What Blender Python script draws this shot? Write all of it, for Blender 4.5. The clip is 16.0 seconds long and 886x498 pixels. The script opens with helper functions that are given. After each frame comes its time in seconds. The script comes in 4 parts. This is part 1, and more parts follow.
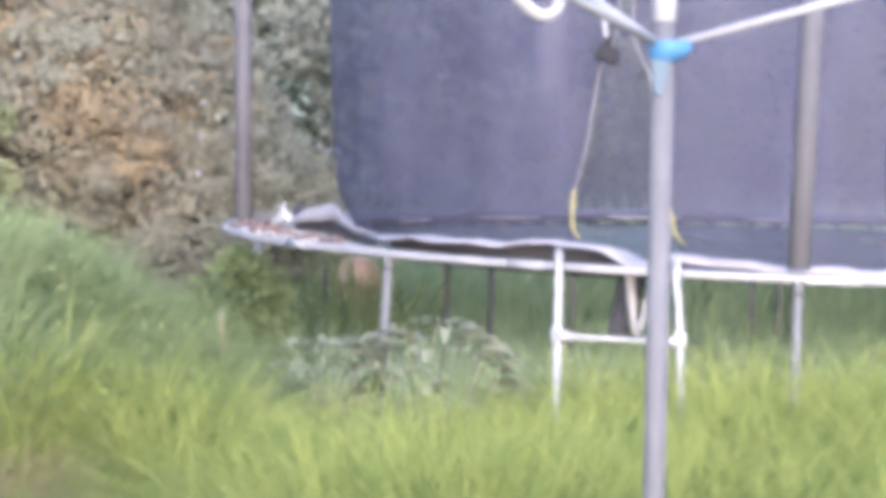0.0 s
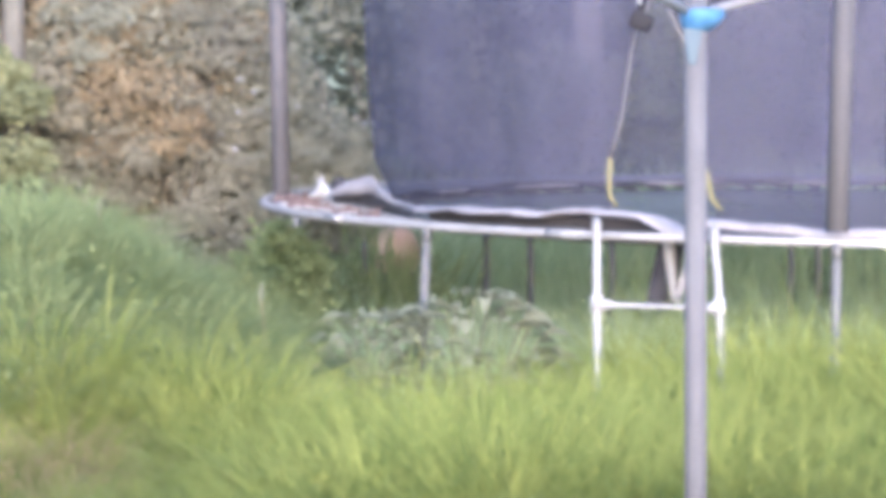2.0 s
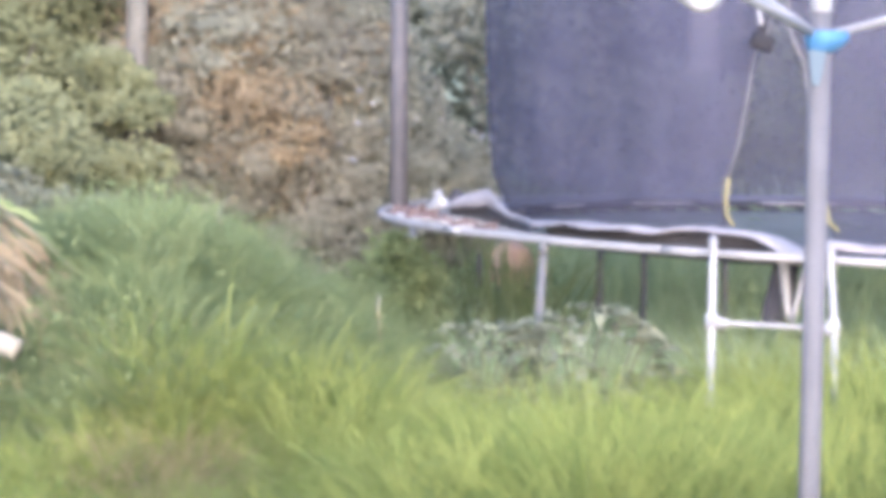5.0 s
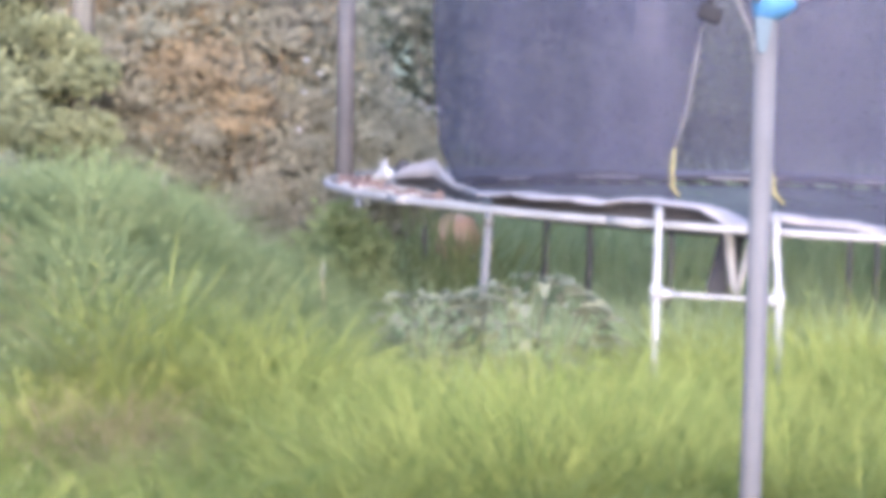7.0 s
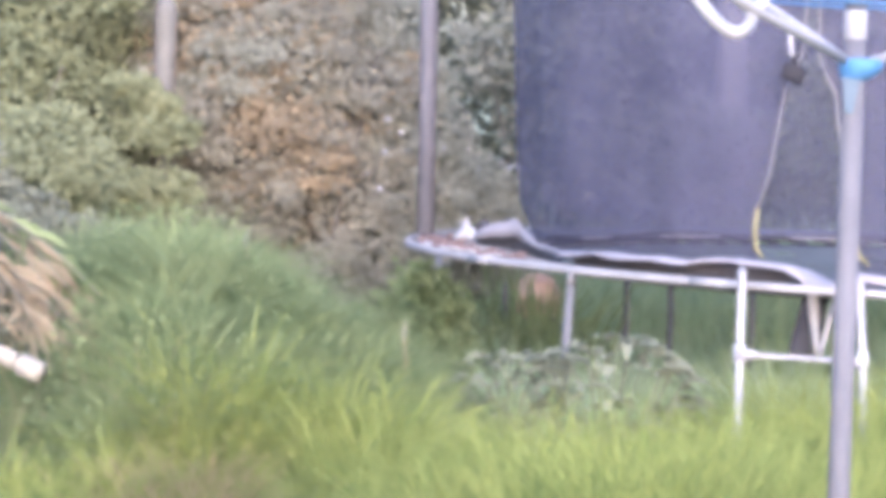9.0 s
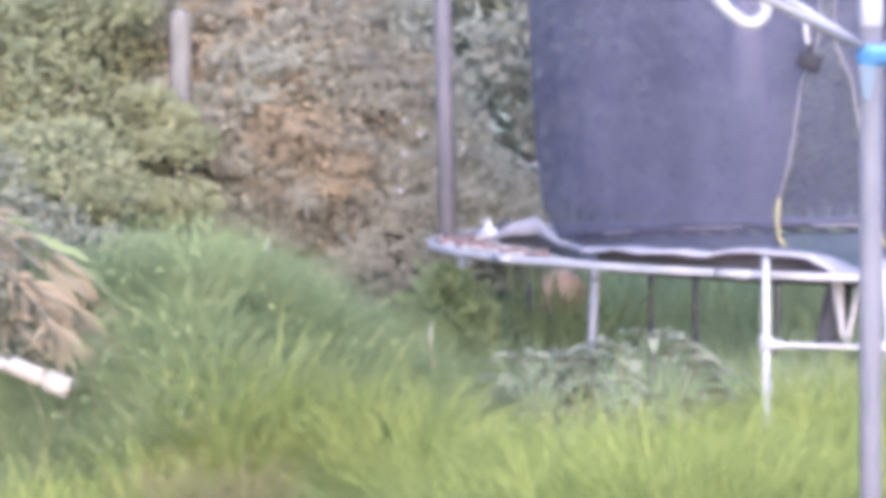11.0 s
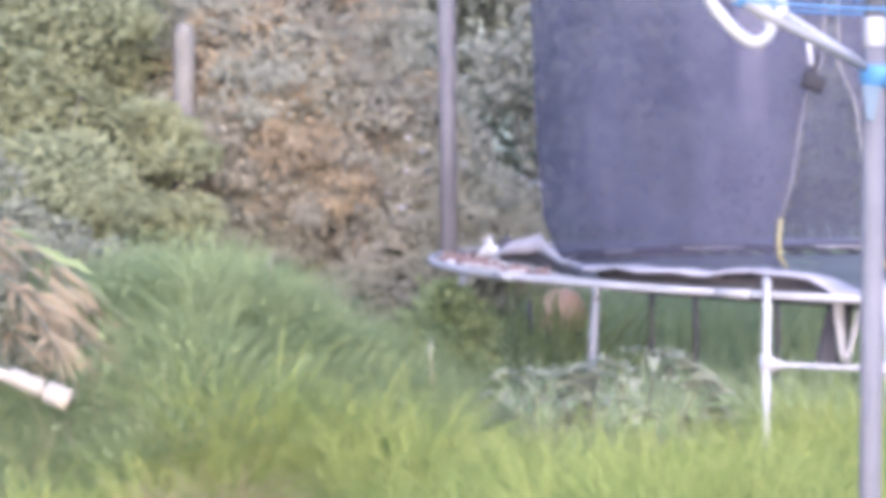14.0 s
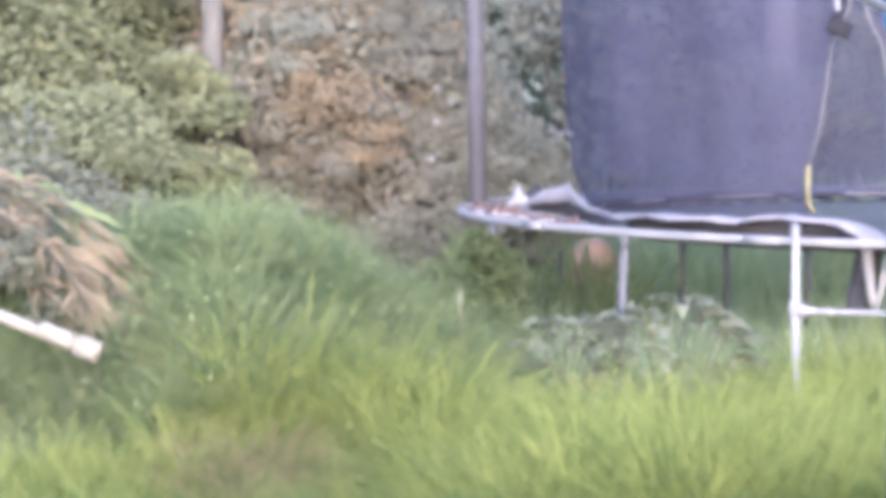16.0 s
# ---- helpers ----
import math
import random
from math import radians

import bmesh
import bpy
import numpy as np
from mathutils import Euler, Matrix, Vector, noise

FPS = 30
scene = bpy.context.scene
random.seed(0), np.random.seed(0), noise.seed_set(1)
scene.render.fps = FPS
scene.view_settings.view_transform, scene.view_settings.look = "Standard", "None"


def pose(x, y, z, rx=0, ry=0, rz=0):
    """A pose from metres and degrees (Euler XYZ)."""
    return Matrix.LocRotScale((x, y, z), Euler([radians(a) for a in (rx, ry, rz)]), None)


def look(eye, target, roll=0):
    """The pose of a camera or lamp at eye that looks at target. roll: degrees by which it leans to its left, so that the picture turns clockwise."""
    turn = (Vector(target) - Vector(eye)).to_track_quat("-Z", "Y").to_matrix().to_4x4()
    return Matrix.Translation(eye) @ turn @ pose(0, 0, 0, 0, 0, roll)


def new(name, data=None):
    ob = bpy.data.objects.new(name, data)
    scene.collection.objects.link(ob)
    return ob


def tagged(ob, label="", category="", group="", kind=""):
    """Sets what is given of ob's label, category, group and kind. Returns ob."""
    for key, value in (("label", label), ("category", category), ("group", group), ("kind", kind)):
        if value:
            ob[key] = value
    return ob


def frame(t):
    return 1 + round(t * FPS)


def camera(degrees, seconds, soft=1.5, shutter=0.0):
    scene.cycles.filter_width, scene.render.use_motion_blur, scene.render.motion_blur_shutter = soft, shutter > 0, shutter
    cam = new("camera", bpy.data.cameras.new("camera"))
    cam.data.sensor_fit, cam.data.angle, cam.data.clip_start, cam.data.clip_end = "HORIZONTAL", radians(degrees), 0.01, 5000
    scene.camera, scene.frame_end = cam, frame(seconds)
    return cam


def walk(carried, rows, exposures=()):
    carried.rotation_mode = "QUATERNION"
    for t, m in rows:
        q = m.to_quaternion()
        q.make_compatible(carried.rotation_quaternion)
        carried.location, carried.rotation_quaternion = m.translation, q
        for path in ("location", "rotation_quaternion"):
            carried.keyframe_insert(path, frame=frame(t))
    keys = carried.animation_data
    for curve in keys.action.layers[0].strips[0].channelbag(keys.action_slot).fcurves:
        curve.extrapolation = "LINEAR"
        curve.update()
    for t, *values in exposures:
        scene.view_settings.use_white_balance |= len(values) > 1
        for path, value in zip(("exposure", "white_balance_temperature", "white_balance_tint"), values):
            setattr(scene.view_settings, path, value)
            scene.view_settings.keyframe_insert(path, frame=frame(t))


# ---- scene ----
cam = camera(14.16, 16.0, soft=6.6)
# seconds, eye x, y, z, turn to the left, tilt, roll (degrees)
PATH = [
    (0.0, 0.0000, 0.0000, 1.4800, 0.000, -3.070, 1.200),
    (0.3, -0.0059, -0.0347, 1.4993, 0.314, -2.672, 0.411),
    (0.5, -0.0099, -0.0579, 1.5122, 0.790, -2.816, 0.087),
    (0.8, -0.0046, -0.0468, 1.4970, 1.161, -3.011, 0.453),
    (1.0, -0.0011, -0.0394, 1.4869, 1.676, -2.766, 0.383),
    (1.2, -0.0005, -0.0360, 1.4877, 1.421, -3.128, 0.060),
    (1.5, 0.0004, -0.0308, 1.4889, 1.078, -3.506, 0.687),
    (1.8, 0.0056, -0.0191, 1.4940, 0.757, -3.623, 0.072),
    (2.0, 0.0090, -0.0113, 1.4974, 0.659, -3.628, -0.114),
    (2.3, 0.0022, -0.0267, 1.4912, 0.540, -3.662, -0.172),
    (2.5, -0.0024, -0.0370, 1.4870, 0.669, -3.504, 0.210),
    (2.8, -0.0052, -0.0542, 1.4894, 1.359, -3.000, -0.283),
    (3.0, -0.0070, -0.0656, 1.4910, 1.340, -3.148, 0.215),
    (3.3, -0.0023, -0.0476, 1.4826, 1.484, -3.337, 0.041),
    (3.5, 0.0008, -0.0355, 1.4770, 2.542, -2.864, -0.051),
    (3.8, 0.0073, -0.0062, 1.4972, 2.435, -3.246, -0.468),
    (4.0, 0.0116, 0.0133, 1.5106, 2.328, -3.399, -0.581),
    (4.2, -0.0018, -0.0261, 1.4995, 2.662, -3.144, -0.946),
    (4.5, -0.0219, -0.0852, 1.4829, 2.392, -3.126, 0.568),
    (4.7, -0.0248, -0.0942, 1.4968, 2.451, -3.329, 1.113),
    (6.8, 0.0011, -0.0711, 1.4869, 1.964, -3.575, 1.554),
    (7.0, -0.0128, -0.0621, 1.4590, 1.521, -3.684, 1.808),
    (7.2, -0.0117, -0.0644, 1.4620, 1.650, -3.415, 0.417),
    (7.5, -0.0101, -0.0679, 1.4666, 1.903, -3.420, 0.657),
    (7.8, -0.0143, -0.0411, 1.4797, 2.093, -3.630, -0.972),
    (8.0, -0.0171, -0.0233, 1.4884, 2.723, -3.486, -1.053),
    (8.2, -0.0174, -0.0298, 1.4766, 2.966, -3.124, -1.035),
    (8.5, -0.0178, -0.0396, 1.4589, 2.941, -3.053, 0.266),
    (8.7, -0.0246, -0.0408, 1.4617, 2.553, -3.468, 0.530),
    (9.0, -0.0348, -0.0427, 1.4659, 2.755, -2.810, 1.876),
    (9.2, -0.0350, -0.0422, 1.4666, 3.187, -2.684, 1.495),
    (11.3, -0.0369, -0.0372, 1.4741, 3.061, -2.845, -0.287),
    (11.5, -0.0371, -0.0367, 1.4748, 3.145, -2.664, 0.026),
    (11.8, -0.0371, -0.0367, 1.4748, 3.116, -2.715, 0.021),
    (12.0, -0.0371, -0.0367, 1.4748, 3.145, -2.664, 0.026),
    (12.3, -0.0322, -0.0396, 1.4763, 3.156, -2.665, -0.867),
    (12.5, -0.0289, -0.0416, 1.4774, 3.034, -2.638, -0.941),
    (12.8, -0.0193, -0.0161, 1.4838, 3.314, -2.785, -2.379),
    (13.0, -0.0129, 0.0009, 1.4881, 3.103, -2.808, -2.553),
    (13.3, -0.0329, -0.0290, 1.4731, 3.031, -2.479, -2.333),
    (13.5, -0.0462, -0.0489, 1.4630, 3.066, -2.482, -1.560),
    (13.8, -0.0426, -0.0454, 1.4637, 3.047, -2.652, -0.898),
    (14.0, -0.0401, -0.0431, 1.4642, 3.114, -2.524, 0.427),
    (14.3, -0.0333, -0.0276, 1.4642, 3.354, -2.828, 0.015),
    (14.5, -0.0288, -0.0173, 1.4643, 3.017, -3.120, 0.206),
    (14.7, -0.0293, -0.0230, 1.4660, 3.395, -2.936, -0.239),
    (15.0, -0.0300, -0.0314, 1.4687, 3.306, -2.903, -0.683),
    (15.2, -0.0305, -0.0323, 1.4698, 3.261, -2.987, -0.713),
    (15.5, -0.0311, -0.0337, 1.4714, 3.353, -3.168, -0.618),
    (15.8, -0.0232, -0.0410, 1.4582, 3.629, -3.189, -0.488),
    (16.0, -0.0179, -0.0459, 1.4494, 3.692, -3.247, -0.181),
]


def eye_pose(x, y, z, turn, tilt, roll):
    a, p = radians(turn), radians(tilt)
    ahead = Vector((-math.sin(a) * math.cos(p), math.cos(a) * math.cos(p), math.sin(p)))
    return look((x, y, z), Vector((x, y, z)) + ahead * 10, roll)


walk(cam, [(r[0], eye_pose(*r[1:])) for r in PATH], exposures=[(0.0, 2.38, 5200, 22), (7.0, 2.38, 5180, 24), (9.0, 2.40, 5130, 28), (11.5, 2.41, 5040, 29), (13.5, 2.41, 5040, 29), (16.0, 2.40, 5060, 27)])

# ---- world and sun: a bright, thinly overcast day ----
SUN_UP, SUN_ROUND = radians(13), radians(172)
world = bpy.data.worlds.new("sky")
scene.world = world
world.use_nodes = True
wn = world.node_tree
sky = wn.nodes.new("ShaderNodeTexSky")
sky.sky_type, sky.sun_disc, sky.sun_elevation, sky.sun_rotation = "NISHITA", False, SUN_UP, SUN_ROUND
sky.air_density, sky.dust_density, sky.ozone_density = 1.0, 3.0, 1.0
wn.links.new(sky.outputs["Color"], wn.nodes["Background"].inputs["Color"])
wn.nodes["Background"].inputs["Strength"].default_value = 0.15
sun = new("sun", bpy.data.lights.new("sun", "SUN"))
sun.data.energy, sun.data.angle, sun.data.color = 1.9, radians(80), (1.0, 0.96, 0.91)
sun_dir = Vector((math.sin(SUN_ROUND) * math.cos(SUN_UP), math.cos(SUN_ROUND) * math.cos(SUN_UP), math.sin(SUN_UP)))
sun.matrix_world = look(sun_dir * 30, (0, 0, 0))


# ---- materials ----
def material(name, low, high, scale=8.0, rough=0.7, bump=0.0, bump_scale=60.0, metal=0.0, islands=0.0, fine=None, clear=0.0, objects=0.0):
    """Two tones mixed by noise at two scales; islands: how much each loose piece varies; clear: light let through thin leaves."""
    m = bpy.data.materials.new(name)
    m.use_nodes = True
    t = m.node_tree
    n, l = t.nodes, t.links
    b = n["Principled BSDF"]
    b.inputs["Roughness"].default_value, b.inputs["Metallic"].default_value = rough, metal
    geo = n.new("ShaderNodeNewGeometry")
    big, small = n.new("ShaderNodeTexNoise"), n.new("ShaderNodeTexNoise")
    big.inputs["Scale"].default_value, small.inputs["Scale"].default_value = scale, fine or scale * 9
    big.inputs["Detail"].default_value, small.inputs["Detail"].default_value = 3, 2
    for x in (big, small):
        l.new(geo.outputs["Position"], x.inputs["Vector"])
    add = n.new("ShaderNodeMath")
    add.operation = "MULTIPLY_ADD"
    l.new(small.outputs["Fac"], add.inputs[0])
    add.inputs[1].default_value = 0.45
    l.new(big.outputs["Fac"], add.inputs[2])
    value = add.outputs[0]
    if islands:
        isl = n.new("ShaderNodeMath")
        isl.operation = "MULTIPLY_ADD"
        l.new(geo.outputs["Random Per Island"], isl.inputs[0])
        isl.inputs[1].default_value = islands
        l.new(value, isl.inputs[2])
        value = isl.outputs[0]
    if objects:
        info, o = n.new("ShaderNodeObjectInfo"), n.new("ShaderNodeMath")
        o.operation = "MULTIPLY_ADD"
        l.new(info.outputs["Random"], o.inputs[0])
        o.inputs[1].default_value = objects
        l.new(value, o.inputs[2])
        value = o.outputs[0]
    ramp = n.new("ShaderNodeMapRange")
    extra = (islands + objects) / 2
    ramp.inputs["From Min"].default_value, ramp.inputs["From Max"].default_value = 0.45 + extra * 0.4, 1.0 + extra * 1.6
    l.new(value, ramp.inputs["Value"])
    mix = n.new("ShaderNodeMix")
    mix.data_type = "RGBA"
    mix.inputs["A"].default_value, mix.inputs["B"].default_value = (*low, 1), (*high, 1)
    l.new(ramp.outputs["Result"], mix.inputs["Factor"])
    l.new(mix.outputs["Result"], b.inputs["Base Color"])
    if bump:
        bn, bt = n.new("ShaderNodeBump"), n.new("ShaderNodeTexNoise")
        bt.inputs["Scale"].default_value = bump_scale
        l.new(geo.outputs["Position"], bt.inputs["Vector"])
        bn.inputs["Strength"].default_value, bn.inputs["Distance"].default_value = bump, 0.01
        l.new(bt.outputs["Fac"], bn.inputs["Height"])
        l.new(bn.outputs["Normal"], b.inputs["Normal"])
    if clear:
        b.inputs["Specular IOR Level"].default_value = 0.15
        tr, ms = n.new("ShaderNodeBsdfTranslucent"), n.new("ShaderNodeMixShader")
        l.new(mix.outputs["Result"], tr.inputs["Color"])
        ms.inputs["Fac"].default_value = clear
        l.new(b.outputs["BSDF"], ms.inputs[1])
        l.new(tr.outputs["BSDF"], ms.inputs[2])
        l.new(ms.outputs["Shader"], n["Material Output"].inputs["Surface"])
    return m


def net_material(name, colour, cover):
    """Fine mesh cloth: threads with gaps far too small to see, so part of the light passes straight through."""
    m = material(name, tuple(c * 0.6 for c in colour), tuple(c * 1.1 for c in colour), scale=2.5, rough=0.8, fine=30)
    t = m.node_tree
    # upright faded streaks, and the shading of folds put into the colour
    geo = next(x for x in t.nodes if x.type == "NEW_GEOMETRY")
    squash = t.nodes.new("ShaderNodeVectorMath")
    squash.operation = "MULTIPLY"
    squash.inputs[1].default_value = (2.4, 1.0, 0.45)
    t.links.new(geo.outputs["Position"], squash.inputs[0])
    for x in [x for x in t.nodes if x.type == "TEX_NOISE"]:
        t.links.new(squash.outputs["Vector"], x.inputs["Vector"])
    clear, ms = t.nodes.new("ShaderNodeBsdfTransparent"), t.nodes.new("ShaderNodeMixShader")
    ms.inputs["Fac"].default_value = cover
    t.links.new(clear.outputs["BSDF"], ms.inputs[1])
    t.links.new(t.nodes["Principled BSDF"].outputs["BSDF"], ms.inputs[2])
    t.links.new(ms.outputs["Shader"], t.nodes["Material Output"].inputs["Surface"])
    return m


M_SOIL = material("soil", (0.10, 0.115, 0.055), (0.22, 0.225, 0.11), scale=1.5, rough=0.95, bump=0.6, bump_scale=25)
M_GRASS = material("grass", (0.140, 0.195, 0.052), (0.355, 0.378, 0.112), scale=6.5, rough=0.85, islands=0.05, clear=0.48, fine=15)
M_BANK = material("bank_grass", (0.130, 0.180, 0.080), (0.285, 0.325, 0.152), scale=6.0, rough=0.85, islands=0.05, clear=0.48, fine=15)
# pale copy of the grass: light put into the colour against the trampoline's shade
M_GRASS_LIFTED = material("shade_lifted_grass", (0.30, 0.39, 0.225), (0.50, 0.58, 0.35), scale=4.0, rough=0.85, islands=0.3, clear=0.5, fine=16)
M_TUFT = material("pale_tuft", (0.19, 0.225, 0.08), (0.36, 0.375, 0.155), scale=3, rough=0.85, islands=0.15, clear=0.4, fine=9)
M_STRAW = material("straw", (0.23, 0.19, 0.11), (0.40, 0.335, 0.21), scale=5, rough=0.85, islands=0.2, clear=0.4)
M_DRY = material("dry_leaf", (0.225, 0.192, 0.130), (0.350, 0.278, 0.175), scale=5.0, rough=0.9, islands=0.05, clear=0.5)
M_BROWN = material("withered_leaf", (0.195, 0.188, 0.145), (0.305, 0.290, 0.222), scale=5.0, rough=0.9, islands=0.08, clear=0.5)
M_LEAF = material("leaf", (0.150, 0.168, 0.092), (0.272, 0.284, 0.158), scale=5.0, rough=0.85, islands=0.06, clear=0.5)
M_SAGE = material("grey_leaf", (0.21, 0.213, 0.162), (0.32, 0.316, 0.247), scale=5.0, rough=0.85, islands=0.08, clear=0.5)
M_DARK = material("shade_leaf", (0.13, 0.14, 0.10), (0.225, 0.235, 0.165), scale=2.6, rough=0.8, islands=0.15, clear=0.5)
M_WEED = material("weed_leaf", (0.205, 0.222, 0.15), (0.29, 0.302, 0.212), scale=7, rough=0.85, islands=0.12, clear=0.5)
M_BARK = material("bark", (0.05, 0.045, 0.042), (0.13, 0.115, 0.105), scale=6, rough=0.9, bump=0.7, bump_scale=40)
M_PALEBARK = material("pale_bark", (0.15, 0.138, 0.13), (0.25, 0.23, 0.218), scale=6, rough=0.9, bump=0.5, bump_scale=40)
M_TWIG = material("twig", (0.07, 0.062, 0.052), (0.13, 0.115, 0.098), scale=6, rough=0.9, islands=0.3)
M_POST = material("weathered_post", (0.065, 0.062, 0.053), (0.118, 0.113, 0.099), scale=7, rough=0.9, bump=0.5, bump_scale=50)
M_STEEL = material("galvanised_steel", (0.07, 0.071, 0.073), (0.11, 0.111, 0.113), scale=5, rough=0.7, metal=0.05, bump=0.1)
M_WHITE = material("white_paint", (0.17, 0.17, 0.173), (0.25, 0.246, 0.25), scale=7, rough=0.7, bump=0.1)
M_LEG = material("dull_leg_steel", (0.11, 0.11, 0.11), (0.20, 0.20, 0.20), scale=8, rough=0.7, metal=0.1)
M_FOAM = material("grey_foam", (0.070, 0.069, 0.080), (0.10, 0.098, 0.113), scale=4, rough=0.9, bump=0.2)
M_PAD = material("faded_pad", (0.14, 0.134, 0.148), (0.265, 0.252, 0.268), scale=4, rough=0.9, bump=0.3, bump_scale=30, fine=22)
M_CLOTH_SHADE = material("black_cloth_and_shade", (0.02, 0.02, 0.025), (0.05, 0.047, 0.055), scale=6, rough=0.9)
M_MAT = net_material("jumping_mat", (0.115, 0.110, 0.145), 0.66)
M_NET = net_material("net_cloth", (0.056, 0.0565, 0.097), 0.54)
M_ARM = material("pale_arm", (0.22, 0.22, 0.232), (0.30, 0.30, 0.315), scale=6, rough=0.75)
M_ALU = material("pole_metal", (0.074, 0.074, 0.084), (0.102, 0.102, 0.115), scale=4, rough=0.9, metal=0.05, bump=0.05)
M_SLEEVE = material("pale_sleeve", (0.18, 0.18, 0.19), (0.24, 0.24, 0.255), scale=6, rough=0.7)
M_BLUE = material("blue_plastic", (0.035, 0.11, 0.235), (0.06, 0.165, 0.32), scale=8, rough=0.7)
M_PLASTIC = material("white_plastic", (0.22, 0.22, 0.225), (0.30, 0.30, 0.305), scale=9, rough=0.6)
M_KHAKI = material("faded_binding", (0.105, 0.102, 0.10), (0.165, 0.16, 0.155), scale=8, rough=0.85)
M_STRAP = material("faded_strap", (0.055, 0.08, 0.105), (0.075, 0.105, 0.135), scale=14, rough=0.8)
M_YELLOW = material("yellow_cord", (0.14, 0.13, 0.06), (0.22, 0.20, 0.10), scale=12, rough=0.8)
M_BLACK = material("black_plastic", (0.010, 0.010, 0.013), (0.025, 0.025, 0.03), scale=9, rough=0.6)
M_BLACK.node_tree.nodes["Principled BSDF"].inputs["Specular IOR Level"].default_value = 0.1
M_ORANGE = material("faded_orange", (0.38, 0.24, 0.16), (0.48, 0.36, 0.265), scale=14, rough=0.9, bump=0.5)
M_CREAM = material("cream_pipe", (0.17, 0.155, 0.118), (0.25, 0.23, 0.185), scale=9, rough=0.85, bump=0.2)
M_RED = material("red_brown_leaf", (0.062, 0.040, 0.036), (0.11, 0.076, 0.068), scale=9, rough=0.85, islands=0.4)


# ---- mesh helpers ----
def part(name, bm, mat, parent=None, label="", smooth=True):
    me = bpy.data.meshes.new(name)
    bm.to_mesh(me)
    bm.free()
    me.materials.append(mat)
    if smooth:
        me.shade_smooth()
    ob = new(name, me)
    if parent:
        ob.parent = parent
    return tagged(ob, label)


def sheet(name, verts, faces, mat, parent=None, label="", smooth=False):
    """A mesh out of arrays; every face has the same number of corners."""
    me = bpy.data.meshes.new(name)
    verts, faces = np.asarray(verts, np.float32), np.asarray(faces, np.int32)
    k = faces.shape[1]
    me.vertices.add(len(verts))
    me.vertices.foreach_set("co", verts.ravel())
    me.loops.add(faces.size)
    me.loops.foreach_set("vertex_index", faces.ravel())
    me.polygons.add(len(faces))
    me.polygons.foreach_set("loop_start", np.arange(0, faces.size, k, dtype=np.int32))
    me.update(calc_edges=True)
    me.validate()
    me.materials.append(mat)
    if smooth:
        me.shade_smooth()
    ob = new(name, me)
    if parent:
        ob.parent = parent
    return tagged(ob, label)


def tube(bm, pts, radii, seg=10, closed=False, caps=True):
    pts = [Vector(p) for p in pts]
    radii = [radii] * len(pts) if isinstance(radii, (int, float)) else radii
    radii = [float(r) for r in radii]
    rings, n = [], len(pts)
    side = None
    for i, p in enumerate(pts):
        a = pts[(i + 1) % n] if closed or i < n - 1 else p
        b = pts[i - 1] if closed or i > 0 else p
        d = (a - b).normalized()
        if side is None:
            side = d.orthogonal().normalized()
        side = (side - d * side.dot(d)).normalized()
        up = d.cross(side)
        rings.append([bm.verts.new(p + radii[i] * (math.cos(2 * math.pi * k / seg) * side + math.sin(2 * math.pi * k / seg) * up)) for k in range(seg)])
    for i in range(n if closed else n - 1):
        r, s = rings[i], rings[(i + 1) % n]
        for k in range(seg):
            bm.faces.new((r[k], r[(k + 1) % seg], s[(k + 1) % seg], s[k]))
    if caps and not closed:
        bm.faces.new(rings[0][::-1])
        bm.faces.new(rings[-1])
    return bm


def rod(name, pts, radii, mat, parent=None, label="", seg=10, closed=False):
    return part(name, tube(bmesh.new(), pts, radii, seg, closed), mat, parent, label)


def box(bm, m, sx, sy, sz, bevel=0.004):
    made = bmesh.ops.create_cube(bm, size=1, matrix=m @ Matrix.Diagonal((sx, sy, sz, 1)))
    edges = list({e for v in made["verts"] for e in v.link_edges})
    bmesh.ops.bevel(bm, geom=edges, offset=bevel, segments=2, affect="EDGES", profile=0.6)
    return bm


def bend(pts, steps=8):
    """A smooth line through the points."""
    pts = [Vector(p) for p in pts]
    ext = [pts[0] * 2 - pts[1], *pts, pts[-1] * 2 - pts[-2]]
    out = []
    for i in range(1, len(ext) - 2):
        a, b, c, d = ext[i - 1:i + 3]
        for k in range(steps):
            t = k / steps
            out.append(0.5 * (2 * b + (c - a) * t + (2 * a - 5 * b + 4 * c - d) * t * t + (3 * b - a - 3 * c + d) * t ** 3))
    return out + [pts[-1]]


def thing(name, at, label, category, group="", kind=""):
    ob = new(name)
    ob.location = at
    ob.empty_display_size = 0.1
    return tagged(ob, label, category, group, kind)


# ---- ground: rough lawn with a bank rising on one side ----
def ground_z(x, y):
    x, y = np.asarray(x, float), np.asarray(y, float)
    prof = np.interp(x, [-4, -2.2, -1.75, -1.45, -1.24, -0.94, -0.8, -0.56, -0.42, -0.2, 0.3], [0.5, 0.5, 0.55, 0.69, 0.68, 0.48, 0.36, 0.24, 0.14, 0.05, 0.0])
    rise = np.clip((y - 8.2 - 0.3 * np.clip((-1.3 - x) / 0.3, 0, 1)) / 2.2, 0, 1)
    rise = rise * rise * (3 - 2 * rise)
    fall = 1 - 0.6 * np.clip((y - 10.6) / 1.4, 0, 1) * np.clip((x + 1.6) / 0.5, 0.4, 1)
    back = 0.16 * np.clip((y - 12.6) / 1.6, 0, 1)
    far = np.clip((30 - np.hypot(x, y - 10)) / 15, 0, 1)
    bumps = 0.025 * np.sin(2.1 * x + 0.7 * y) * np.cos(1.7 * y - 0.6 * x)
    return (0.14 + prof * rise * fall + back + bumps) * far


